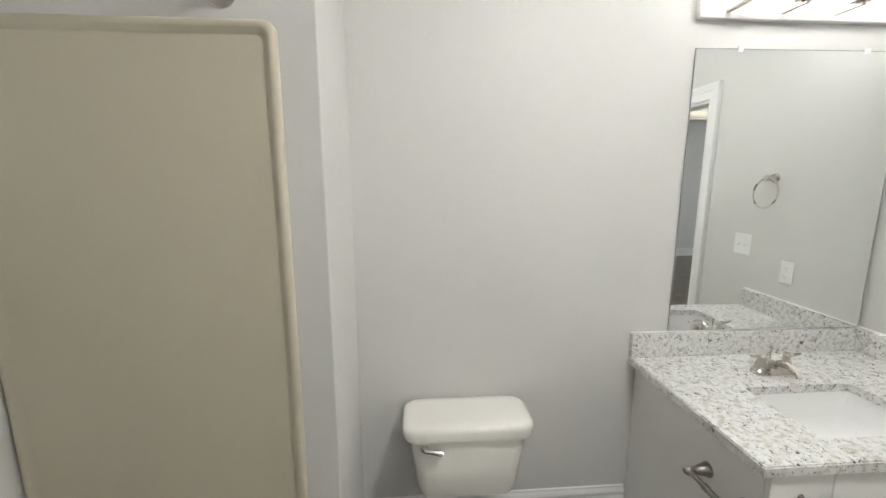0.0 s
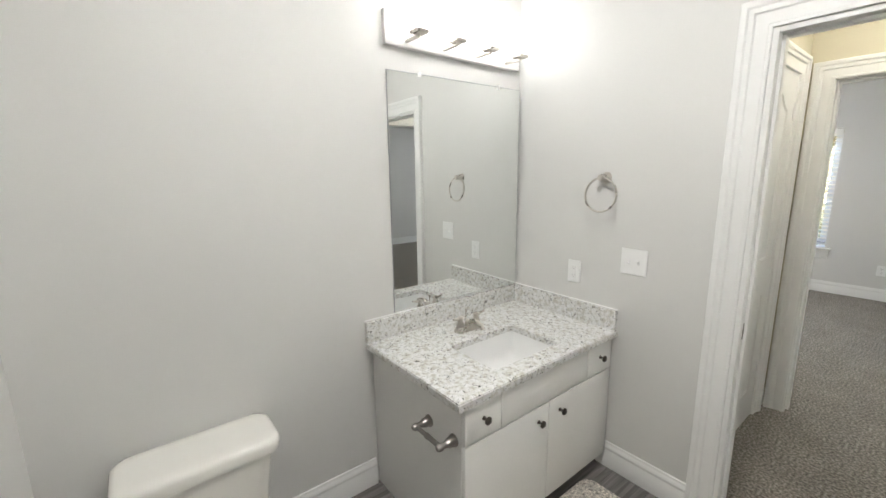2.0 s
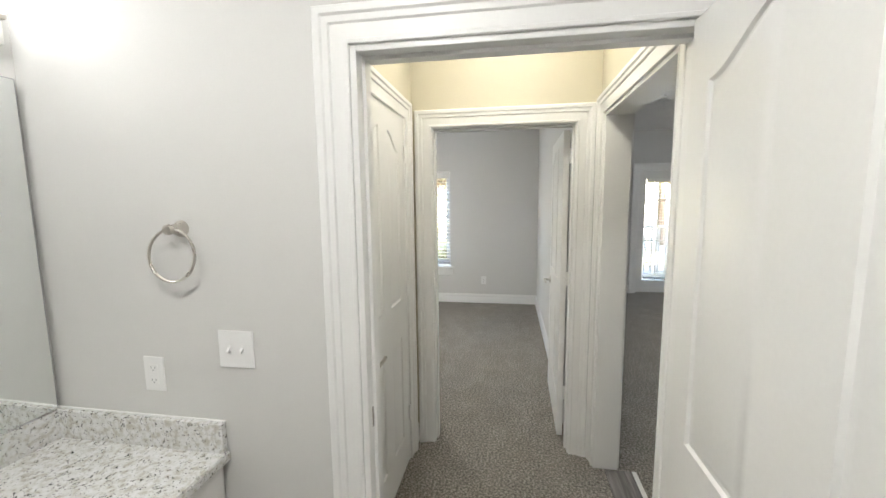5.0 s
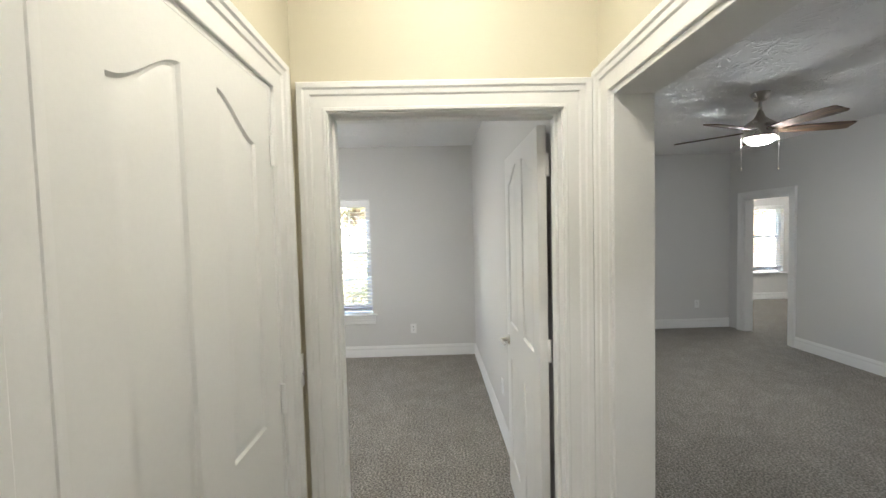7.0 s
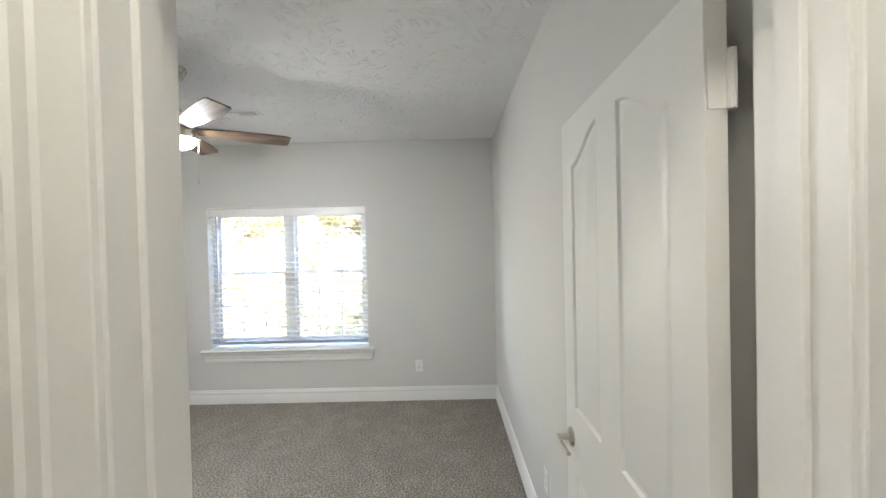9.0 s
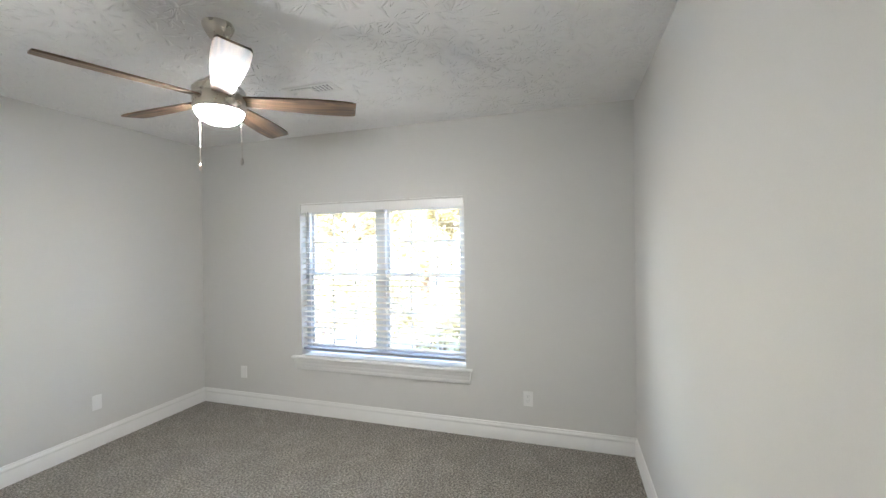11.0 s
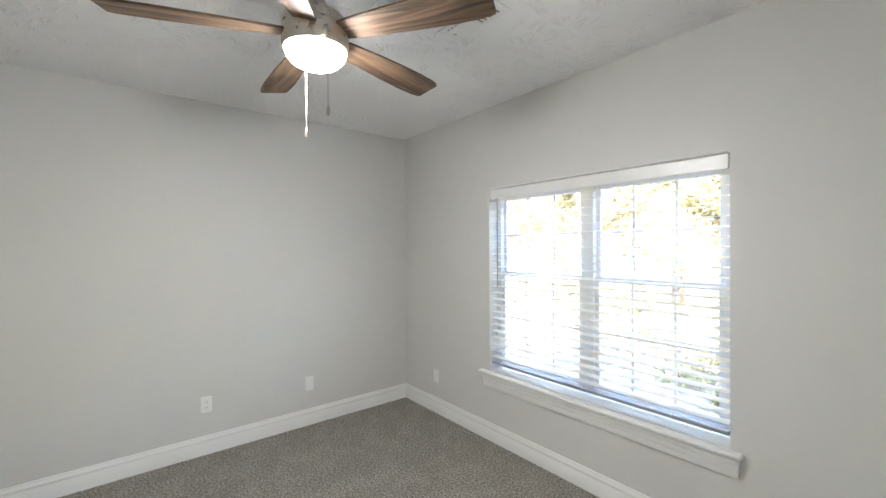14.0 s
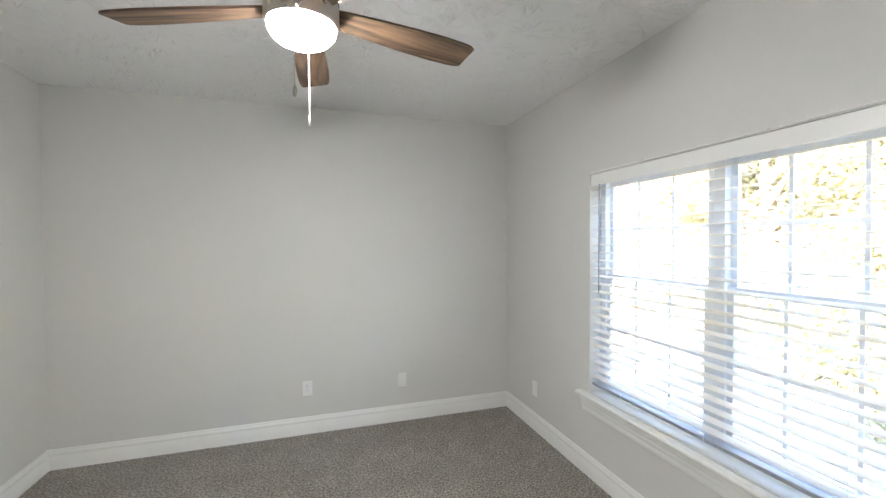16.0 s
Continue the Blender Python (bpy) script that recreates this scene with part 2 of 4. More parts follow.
PEWTER = material("dark_pewter", (0.30, 0.28, 0.26), 0.36, 1.0, vary=0.08, scale=30, bump=0.03)
CHROME = material("chrome", (0.75, 0.75, 0.74), 0.08, 1.0, vary=0.02, bump=0)
BRONZE = material("dark_bronze", (0.09, 0.08, 0.07), 0.3, 1.0, vary=0.1, scale=40, bump=0.02)
PLASTIC = material("white_plastic", (0.82, 0.82, 0.81), 0.3, vary=0.01, bump=0)
DARK = material("dark_slot", (0.03, 0.03, 0.03), 0.7, vary=0.05, bump=0)
GREY = material("grey_vent_shadow", (0.16, 0.16, 0.17), 0.7, vary=0.05, bump=0)
MIRROR = material("mirror_silver", (0.86, 0.88, 0.87), 0.0, 1.0, vary=0.0, bump=0)
MIRROR.node_tree.nodes["Principled BSDF"].inputs["Roughness"].default_value = 0.0
for k in list(MIRROR.node_tree.links):
    if k.to_socket.name == "Roughness":
        MIRROR.node_tree.links.remove(k)
SLAT = material("white_blind_slat", (0.86, 0.85, 0.83), 0.4, vary=0.02, bump=0.03)
slat_tree = SLAT.node_tree
slat_thin = slat_tree.nodes.new("ShaderNodeBsdfTranslucent")
slat_thin.inputs[0].default_value = (0.88, 0.83, 0.74, 1)
slat_mix = slat_tree.nodes.new("ShaderNodeMixShader")
slat_mix.inputs[0].default_value = 0.66
slat_tree.links.new(slat_tree.nodes["Principled BSDF"].outputs[0], slat_mix.inputs[1])
slat_tree.links.new(slat_thin.outputs[0], slat_mix.inputs[2])
slat_tree.links.new(slat_mix.outputs[0], slat_tree.nodes["Material Output"].inputs["Surface"])
BRAILGREY = material("grey_rail_edge", (0.30, 0.31, 0.33), 0.5, vary=0.05)
VINYL = material("white_window_vinyl", (0.78, 0.80, 0.83), 0.4, vary=0.02, bump=0)
GLASS = glass_material()
BLADE = wood_material("walnut_fan_blade", (0.03, 0.019, 0.012), (0.19, 0.115, 0.066), rough=0.62)
PLANK = wood_material("grey_vinyl_plank", (0.11, 0.10, 0.095), (0.25, 0.235, 0.225), (1.5, 26, 26), 0.4)
MAT = material("pebbled_mat_pile", (0.58, 0.54, 0.48), 0.95, vary=0.9, scale=75, grain=110, bump=0.9, bump_dist=0.01)
SHADE_GLOW = glow("vanity_shade_glow", (1.0, 0.995, 0.99), VANITY)
BOWL_GLOW = glow("fan_bowl_glow", (0.99, 0.985, 0.98), FANLIGHT)
HALL_GLOW = glow("hall_lamp_glow", (1.0, 0.95, 0.84), HALLLIGHT)
ROOM_FILL_GLOW = glow("room_fill_glow", (1.0, 0.98, 0.95), 5.0)
LIVING_GLOW = glow("living_bowl_glow", (0.95, 0.97, 1.0), 7.5)
# strength of the fill added over the bathroom, out of view
BATH_FILL_GLOW = glow("bath_fill_glow", (1.0, 0.98, 0.955), BATHFILL)
LEAF_A = leaf_material("hedge_leaf", (0.22, 0.22, 0.12), (0.46, 0.43, 0.27))
LEAF_B = leaf_material("tree_leaf", (0.24, 0.23, 0.13), (0.48, 0.44, 0.29))
BARK = material("bark", (0.16, 0.12, 0.09), 0.9, vary=0.35, scale=18, bump=0.8, bump_dist=0.01)
GROUND = material("dry_ground", (0.42, 0.37, 0.29), 0.95, vary=0.4, scale=1.6, grain=45, bump=0.6, bump_dist=0.02)
SIDING = material("pale_siding", (0.62, 0.58, 0.50), 0.7, vary=0.06, scale=3)


# ---- mesh helpers ----
def box(bm, x0, y0, z0, x1, y1, z1, bevel=0.0, seg=2):
    """A box between two corners, with its edges rounded."""
    vs = [bm.verts.new((x, y, z)) for x in (x0, x1) for y in (y0, y1) for z in (z0, z1)]
    quads = ((0, 1, 3, 2), (4, 6, 7, 5), (0, 4, 5, 1), (2, 3, 7, 6), (0, 2, 6, 4), (1, 5, 7, 3))
    fs = [bm.faces.new([vs[i] for i in q]) for q in quads]
    if bevel:
        es = list({e for f in fs for e in f.edges})
        bmesh.ops.bevel(bm, geom=es, offset=bevel, segments=seg, affect="EDGES", profile=0.5)
    return bm


def boxed(*a, bevel=0.0, seg=2):
    return box(bmesh.new(), *a, bevel=bevel, seg=seg)


def lathe(profile, m=None, n=32):
    """A turned shape about z from (radius, height) pairs."""
    bm = bmesh.new()
    rings = []
    for r, z in profile:
        rings.append([bm.verts.new((r * math.cos(2 * math.pi * i / n), r * math.sin(2 * math.pi * i / n), z)) for i in range(n)])
    for a, b in zip(rings, rings[1:]):
        for i in range(n):
            bm.faces.new((a[i], a[(i + 1) % n], b[(i + 1) % n], b[i]))
    bm.faces.new(rings[0][::-1])
    bm.faces.new(rings[-1])
    if m:
        bmesh.ops.transform(bm, matrix=m, verts=bm.verts)
    return bm


def tube(points, radius, n=12, closed=False):
    """A round bar along a line of points; radius may be a list."""
    bm = bmesh.new()
    pts = [Vector(p) for p in points]
    count = len(pts)
    rings = []
    for i, p in enumerate(pts):
        a = pts[i - 1] if i or closed else p
        b = pts[(i + 1) % count] if i < count - 1 or closed else p
        q = (b - a).normalized().to_track_quat("Z", "Y")
        r = radius[i] if isinstance(radius, (list, tuple)) else radius
        rings.append([bm.verts.new(p + q @ Vector((r * math.cos(2 * math.pi * k / n), r * math.sin(2 * math.pi * k / n), 0))) for k in range(n)])
    pairs = list(zip(rings, rings[1:])) + ([(rings[-1], rings[0])] if closed else [])
    for a, b in pairs:
        # join each vertex to the nearest start of the next ring
        s = min(range(n), key=lambda k: (b[k].co - a[0].co).length)
        for k in range(n):
            bm.faces.new((a[k], a[(k + 1) % n], b[(k + 1 + s) % n], b[(k + s) % n]))
    if not closed:
        bm.faces.new(rings[0][::-1])
        bm.faces.new(rings[-1])
    return bm


def merge(*bms):
    out = bmesh.new()
    for b in bms:
        me = bpy.data.meshes.new("part")
        b.to_mesh(me)
        b.free()
        out.from_mesh(me)
        bpy.data.meshes.remove(me)
    return out


def loft(loops, cap=True):
    bm = bmesh.new()
    rings = [[bm.verts.new(p) for p in lp] for lp in loops]
    n = len(rings[0])
    for a, b in zip(rings, rings[1:]):
        for i in range(n):
            bm.faces.new((a[i], a[(i + 1) % n], b[(i + 1) % n], b[i]))
    if cap:
        bm.faces.new(rings[0][::-1])
        bm.faces.new(rings[-1])
    return bm


def rounded(cx, cy, w, d, r, z, n=6):
    """A rounded rectangle loop at height z."""
    pts = []
    for sx, sy, a0 in ((1, 1, 0), (-1, 1, 90), (-1, -1, 180), (1, -1, 270)):
        for k in range(n + 1):
            a = math.radians(a0 + 90 * k / n)
            pts.append((cx + sx * (w / 2 - r) + r * math.cos(a), cy + sy * (d / 2 - r) + r * math.sin(a), z))
    return pts


def thing(name, base, label, category, group="", kind=""):
    ob = new(name)
    ob.location = base
    ob.empty_display_size = 0.1
    return tagged(ob, label, category, group, kind)


def base_of(ob):
    v = Vector((0, 0, 0))
    while ob is not None:
        v += ob.location
        ob = ob.parent
    return v


def part(name, bm, mat, parent=None, label="", smooth=None, tidy=True):
    """Links a bmesh, drawn in world coordinates, as one mesh under its parent."""
    if tidy:
        bmesh.ops.recalc_face_normals(bm, faces=bm.faces)
    if parent is not None:
        bmesh.ops.translate(bm, vec=-base_of(parent), verts=bm.verts)
    me = bpy.data.meshes.new(name)
    bm.to_mesh(me)
    bm.free()
    me.materials.append(mat)
    if smooth is not None:
        me.polygons.foreach_set("use_smooth", [True] * len(me.polygons))
        me.set_sharp_from_angle(angle=math.radians(smooth))
    ob = new(name, me)
    ob.parent = parent
    if label:
        ob["label"] = label
    return ob


def structure(name, bm, mat, label, category, smooth=None):
    return tagged(part(name, bm, mat, None, "", smooth), label, category, kind="structure")


# ---- plan ----
CEIL = 2.60
BN, BE = 2.50, 3.905            # bathroom: north and east faces
HN, HS, HW, HE = 1.52, 0.447, 4.02, 5.20   # hall faces
RW, RE, RS, RN = 5.33, 8.765, 0.545, 4.60  # bedroom faces
LE, LS, LN = 9.70, -3.40, 0.315   # living room faces
HEAD = 1.977                     # top of the door openings


def wall(name, axis, a0, a1, b0, b1, holes, label, z1=CEIL, mat=WALL):
    """A wall a0..a1 thick along the axis named, b0..b1 long, with openings (b0, b1, z0, z1)."""
    bm = bmesh.new()
    cuts = sorted({b0, b1, *[h[0] for h in holes], *[h[1] for h in holes]})
    for p, q in zip(cuts, cuts[1:]):
        hs = [h for h in holes if h[0] <= p and h[1] >= q]
        spans = [(0.0, z1)]
        for h in hs:
            spans = [s for s in ((0.0, h[2]), (h[3], z1)) if s[1] > s[0] + 1e-4]
        for s0, s1 in spans:
            if axis == "x":
                box(bm, a0, p, s0, a1, q, s1)
            else:
                box(bm, p, a0, s0, q, a1, s1)
    bmesh.ops.remove_doubles(bm, verts=bm.verts, dist=1e-5)
    return structure(name, bm, mat, label, "wall")


WIN = (1.822, 3.412, 0.548, 1.958)
wall("wall_bath_north", "y", BN, BN + 0.12, 0.8, BE + 0.115, [], "light greige painted bathroom wall behind the toilet")
wall("wall_bath_east", "x", BE, HW, 0.18, BN, [(0.46, 1.372, 0, HEAD)], "light greige painted bathroom wall with a cased doorway")
wall("wall_bath_west", "x", 0.80, 0.92, 0.18, BN, [], "plain greige painted bathroom wall beside the tub")
wall("wall_bath_south", "y", 0.06, 0.18, 0.80, HW, [], "plain greige painted bathroom wall")
structure("wall_bath_wing", boxed(0.92, 2.05, 0, 1.777, BN, CEIL, bevel=0.004), WALL, "greige painted plumbing wall between tub and toilet", "wall")
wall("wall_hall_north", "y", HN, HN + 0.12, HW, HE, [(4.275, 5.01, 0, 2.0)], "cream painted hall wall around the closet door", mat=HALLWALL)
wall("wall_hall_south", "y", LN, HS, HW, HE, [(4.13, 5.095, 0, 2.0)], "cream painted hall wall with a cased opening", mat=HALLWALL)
wall("wall_closet_back", "y", 2.22, 2.30, HW, HE, [], "plain closet back wall")
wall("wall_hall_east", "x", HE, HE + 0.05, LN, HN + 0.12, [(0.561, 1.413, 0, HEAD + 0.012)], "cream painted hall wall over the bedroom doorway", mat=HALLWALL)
wall("wall_bedroom_west", "x", HE + 0.05, RW, LN, RN, [(0.561, 1.413, 0, HEAD + 0.012)], "greige bedroom wall with the doorway")
wall("wall_bedroom_north", "y", RN, RN + 0.12, HE, RE + 0.16, [], "plain light greige bedroom wall")
wall("wall_bedroom_east", "x", RE, RE + 0.16, RS, RN, [WIN], "light greige bedroom wall with the window opening")
wall("wall_bedroom_south", "y", LN, RS, RW, LE + 0.16, [], "light greige bedroom wall beside the open door")
FD = (-1.93, -1.08, 0.0, 2.0)
wall("wall_living_east", "x", LE, LE + 0.16, LS - 0.12, LN, [FD], "grey living room wall with a glazed door")
wall("wall_living_south", "y", LS - 0.12, LS, 2.3, LE, [(8.68, 9.42, 0, 1.90)], "grey living room wall with a cased doorway")
wall("wall_living_west", "x", 2.18, 2.30, LS - 0.12, 0.06, [], "plain grey living room wall")
wall("wall_living_north", "y", 0.0, 0.058, 2.3, HW, [], "plain grey living room wall")
W3 = (-6.05, -5.15, 0.55, 1.90)
wall("wall_room_east", "x", 11.75, 11.91, -7.0, -3.56, [W3], "pale wall of the further room with a window")
wall("wall_room_south", "y", -7.12, -7.0, 7.5, 11.91, [], "plain pale wall of the further room")
wall("wall_room_west", "x", 7.38, 7.5, -7.12, LS - 0.12, [], "plain pale wall of the further room")
wall("wall_room_north", "y", LS - 0.12, LS, LE + 0.16, 11.91, [], "plain pale wall of the further room")

structure("floor_carpet", boxed(HW - 0.06, RS - 7.6, -0.06, 12.0, RN + 0.1, 0.0), CARPET, "taupe grey loop pile carpet with vacuum tracks", "carpet")
structure("floor_west", boxed(2.2, -3.6, -0.06, HW - 0.06, 0.06, 0.0), CARPET, "taupe grey loop pile carpet", "carpet")
subfloor = structure("floor_bath", boxed(0.8, 0.06, -0.06, HW - 0.06, BN + 0.1, -0.006), DARK, "grey wood-look vinyl plank bathroom floor", "floor")
structure("ceiling_bath", boxed(0.8, 0.06, CEIL, HW, BN + 0.12, CEIL + 0.1), PLAINCEIL, "flat white bathroom ceiling", "ceiling")
structure("ceiling_hall", boxed(HW, 0.06, CEIL, HE + 0.06, 2.3, CEIL + 0.1), PLAINCEIL, "flat white hall ceiling", "ceiling")
structure("ceiling_bedroom", boxed(HE + 0.06, 0.42, CEIL, RE + 0.16, RN + 0.12, CEIL + 0.1), STAMPED, "white ceiling with stamped brush texture", "ceiling")
structure("ceiling_living", boxed(2.18, LS - 3.7, CEIL, 11.91, 0.06, CEIL + 0.1), STAMPED, "white living room ceiling with stamped texture", "ceiling")
structure("ceiling_living_edge", boxed(HE + 0.06, 0.06, CEIL, LE + 0.16, 0.42, CEIL + 0.1), STAMPED, "white living room ceiling edge", "ceiling")
structure("roof_edge", boxed(RE + 0.16, LS - 0.1, CEIL + 0.01, LE + 0.5, 0.42, CEIL + 0.12), SIDING, "pale eave above the living room", "roof")

# ---- trim ----
BASE_PROFILE = [(0.0, 0.0), (0.016, 0.0), (0.016, 0.085), (0.0125, 0.092), (0.0125, 0.099), (0.0155, 0.104), (0.0155, 0.110), (0.009, 0.121), (0.006, 0.127), (0.006, 0.134), (0.0, 0.137)]


def baseboard(p, q, side, ends=(0, 0)):
    """A moulded skirting from p to q along a wall; side: the way into the room. ends: extra length taken per depth, for mitred corners."""
    bm = bmesh.new()
    p, q, s = Vector((*p, 0)), Vector((*q, 0)), Vector((*side, 0))
    along = (q - p).normalized()
    rows = []
    for base, sign, e in ((p, 1, ends[0]), (q, -1, ends[1])):
        rows.append([bm.verts.new(base + s * d + along * sign * e * d + Vector((0, 0, h))) for d, h in BASE_PROFILE])
    n = len(BASE_PROFILE)
    for i in range(n):
        bm.faces.new((rows[0][i], rows[0][(i + 1) % n], rows[1][(i + 1) % n], rows[1][i]))
    bm.faces.new(rows[0])
    bm.faces.new(rows[1][::-1])
    return structure("baseboard", bm, TRIM, "white moulded baseboard along the wall", "baseboard", smooth=35)


CAS = 0.096
CASING_PROFILE = [(0.0, 0.0), (0.0, 0.011), (0.002, 0.013), (0.011, 0.014), (0.013, 0.0115), (0.050, 0.015), (0.055, 0.0205), (0.070, 0.023), (0.076, 0.0285), (0.092, 0.030), (CAS, 0.027), (CAS, 0.0)]


def casing(name, axis, plane, out, b0, b1, top, bottom=0.0):
    """A mitred door casing round an opening, on the wall face at plane; out: +1 or -1, the way that it stands proud."""
    bm = bmesh.new()
    rows = []
    for u, w in CASING_PROFILE:
        row = []
        for b, z in ((b0 - u, bottom), (b0 - u, top + u), (b1 + u, top + u), (b1 + u, bottom)):
            row.append(bm.verts.new((plane + out * w, b, z) if axis == "x" else (b, plane + out * w, z)))
        rows.append(row)
    for r, s in zip(rows, rows[1:]):
        for i in range(3):
            bm.faces.new((r[i], r[i + 1], s[i + 1], s[i]))
    bm.faces.new([r[0] for r in rows])
    bm.faces.new([r[3] for r in rows][::-1])
    return structure(name, bm, TRIM, "white moulded casing round the opening", "door casing", smooth=30)


def jamb(axis, a0, a1, b0, b1, top, t=0.018, stop=None):
    """The lining of an opening: two sides and a head, standing 2 mm proud of the wall at both faces, with a stop strip."""
    bm = bmesh.new()

    def bar(p, q, z0, z1, s0, s1):
        if axis == "x":
            box(bm, s0, p, z0, s1, q, z1, bevel=0.0015, seg=1)
        else:
            box(bm, p, s0, z0, q, s1, z1, bevel=0.0015, seg=1)
    for p, q, z0, z1 in ((b0 - 0.001, b0 + t, 0.0, top), (b1 - t, b1 + 0.001, 0.0, top), (b0 + t, b1 - t, top - t, top + 0.001)):
        bar(p, q, z0, z1, a0 - 0.002, a1 + 0.002)
    if stop:
        s0, s1 = stop
        for p, q, z0, z1 in ((b0 + t, b0 + t + 0.011, 0.0, top - t), (b1 - t - 0.011, b1 - t, 0.0, top - t), (b0 + t + 0.011, b1 - t - 0.011, top - t - 0.011, top - t)):
            bar(p, q, z0, z1, s0, s1)
    return structure("door_jamb", bm, TRIM, "white painted door lining", "door jamb")


casing("casing_bath", "x", BE, -1, 0.46, 1.372, HEAD)
casing("casing_bath_hall", "x", HW, 1, 0.46, 1.372, HEAD)
jamb("x", BE, HW, 0.46, 1.372, HEAD, stop=(3.945, 3.98))
casing("casing_bedroom_hall", "x", HE, -1, 0.573, 1.401, HEAD)
casing("casing_bedroom", "x", RW, 1, 0.573, 1.401, HEAD)
jamb("x", HE, RW, 0.561, 1.413, HEAD + 0.012, stop=(5.245, 5.285))
casing("casing_closet", "y", HN, -1, 4.275, 5.01, 2.0)
jamb("y", HN, HN + 0.12, 4.275, 5.01, 2.0)
casing("casing_living_hall", "y", HS, 1, 4.13, 5.095, 2.0)
jamb("y", LN, HS, 4.13, 5.095, 2.0)
casing("casing_living", "y", LN, -1, 4.13, 5.095, 2.0)
casing("casing_far_doorway", "y", LS, 1, 8.68, 9.42, 1.90)
jamb("y", LS - 0.12, LS, 8.68, 9.42, 1.90)
casing("casing_glazed_door", "x", LE, -1, FD[0], FD[1], FD[3])

baseboard((1.777, BN), (2.915, BN), (0, -1))
baseboard((BE, 1.372 + CAS), (BE, 1.90), (-1, 0))
baseboard((HW, 1.372 + CAS), (HW, HN), (1, 0))
baseboard((5.01 + CAS, HN), (HE, HN), (0, -1))
baseboard((RW, 1.375 + CAS), (RW, RN), (1, 0), (0, 1))
baseboard((RW, RN), (RE, RN), (0, -1), (1, 1))
baseboard((RE, RN), (RE, RS), (-1, 0), (1, 1))
baseboard((RE, RS), (RW, RS), (0, 1), (1, 0))
baseboard((LE, LS), (LE, FD[0] - CAS), (-1, 0), (1, 0))
baseboard((LE, FD[1] + CAS), (LE, LN), (-1, 0), (0, 1))
baseboard((LE, LN), (5.095 + CAS, LN), (0, -1), (1, 0))
baseboard((8.68 - CAS, LS), (2.3, LS), (0, 1), (0, 0))
baseboard((11.75, -7.0), (11.75, -3.56), (-1, 0))


# ---- doors ----
def door_leaf(name, width, height, m, label, hinge_side, knob=None, thick=0.035, w0=0.10, mul=0.13, sides=(0, 1), rails=(0.80, 1.01)):
    """A moulded four-panel leaf with an arch across the upper pair. Local x runs from the hinge edge, the face is at y = 0 and looks to -y."""
    top = thing(name, (0, 0, 0), label, "door", kind="structure")
    pw = (width - 2 * w0 - mul) / 2
    zs = ((0.20, rails[0]), (rails[1], 1.80))
    arch = 0.085
    outlines = []
    for left in (True, False):
        x0 = w0 if left else w0 + pw + mul
        x1 = x0 + pw
        for z0, z1 in zs:
            pts = [(x0, z0), (x1, z0)]
            if z1 < 1:
                pts += [(x1, z1), (x0, z1)]
            else:
                n = 14
                for k in range(n + 1):
                    f = k / n
                    x = x1 + (x0 - x1) * f
                    u = (x - x0) / pw if left else (x1 - x) / pw
                    s = u * u * (3 - 2 * u)
                    pts.append((x, z1 + arch * s))
            outlines.append(pts)
    bm = bmesh.new()
    for face, dirn in ((0.0, 1), (thick, -1)):
        def quad(*pts):
            bm.faces.new([bm.verts.new((x, face, z)) for x, z in pts])
        xs = (0.0, w0, w0 + pw, w0 + pw + mul, w0 + 2 * pw + mul, width)
        for i in (0, 2, 4):
            quad((xs[i], 0), (xs[i + 1], 0), (xs[i + 1], height), (xs[i], height))
        for i in (1, 3):
            quad((xs[i], 0), (xs[i + 1], 0), (xs[i + 1], zs[0][0]), (xs[i], zs[0][0]))
            quad((xs[i], zs[0][1]), (xs[i + 1], zs[0][1]), (xs[i + 1], zs[1][0]), (xs[i], zs[1][0]))
        for pts in outlines:
            n = len(pts)
            if n > 4:
                for (ax, az), (bx, bz) in zip(pts[2:], pts[3:]):
                    quad((ax, az), (bx, bz), (bx, height), (ax, height))
            prev = [bm.verts.new((x, face, z)) for x, z in pts]
            for off, dep in ((0.006, 0.007), (0.014, 0.0075), (0.022, 0.004), (0.038, 0.0015)):
                ring = []
                xm, half = (pts[0][0] + pts[1][0]) / 2, pw / 2
                for i, (x, z) in enumerate(pts):
                    ring.append(bm.verts.new((xm + (x - xm) * (half - off) / half, face + dirn * dep, z + (off if i < 2 else -off))))
                for i in range(n):
                    bm.faces.new((prev[i], prev[(i + 1) % n], ring[(i + 1) % n], ring[i]))
                prev = ring
            bm.faces.new(prev)
    rim = ((0, 0), (width, 0), (width, height), (0, height))
    for (ax, az), (bx, bz) in zip(rim, rim[1:] + rim[:1]):
        bm.faces.new([bm.verts.new(c) for c in ((ax, 0, az), (bx, 0, bz), (bx, thick, bz), (ax, thick, az))])
    bmesh.ops.remove_doubles(bm, verts=bm.verts, dist=1e-5)
    bmesh.ops.recalc_face_normals(bm, faces=bm.faces)
    for f in bm.faces:
        want = -1 if f.calc_center_median().y < thick / 2 else 1
        if abs(f.normal.y) > 0.2 and f.normal.y * want < 0:
            f.normal_flip()
    part("leaf", bm, DOORPAINT, top, smooth=28, tidy=False)
    for z in (0.30, 1.05, 1.80):
        hy = -0.004 if hinge_side == "front" else thick + 0.007
        k = part("hinge", merge(tube([(-0.004, hy, z - 0.045), (-0.004, hy, z + 0.045)], 0.0075, 10), boxed(-0.0025, 0.003, z - 0.044, -0.0005, 0.031, z + 0.044), boxed(-0.014, hy - 0.0015, z - 0.044, 0.0, hy + 0.0015, z + 0.044)), TRIM if hinge_side == "front" else PLASTIC, top, "paint-covered butt hinge")
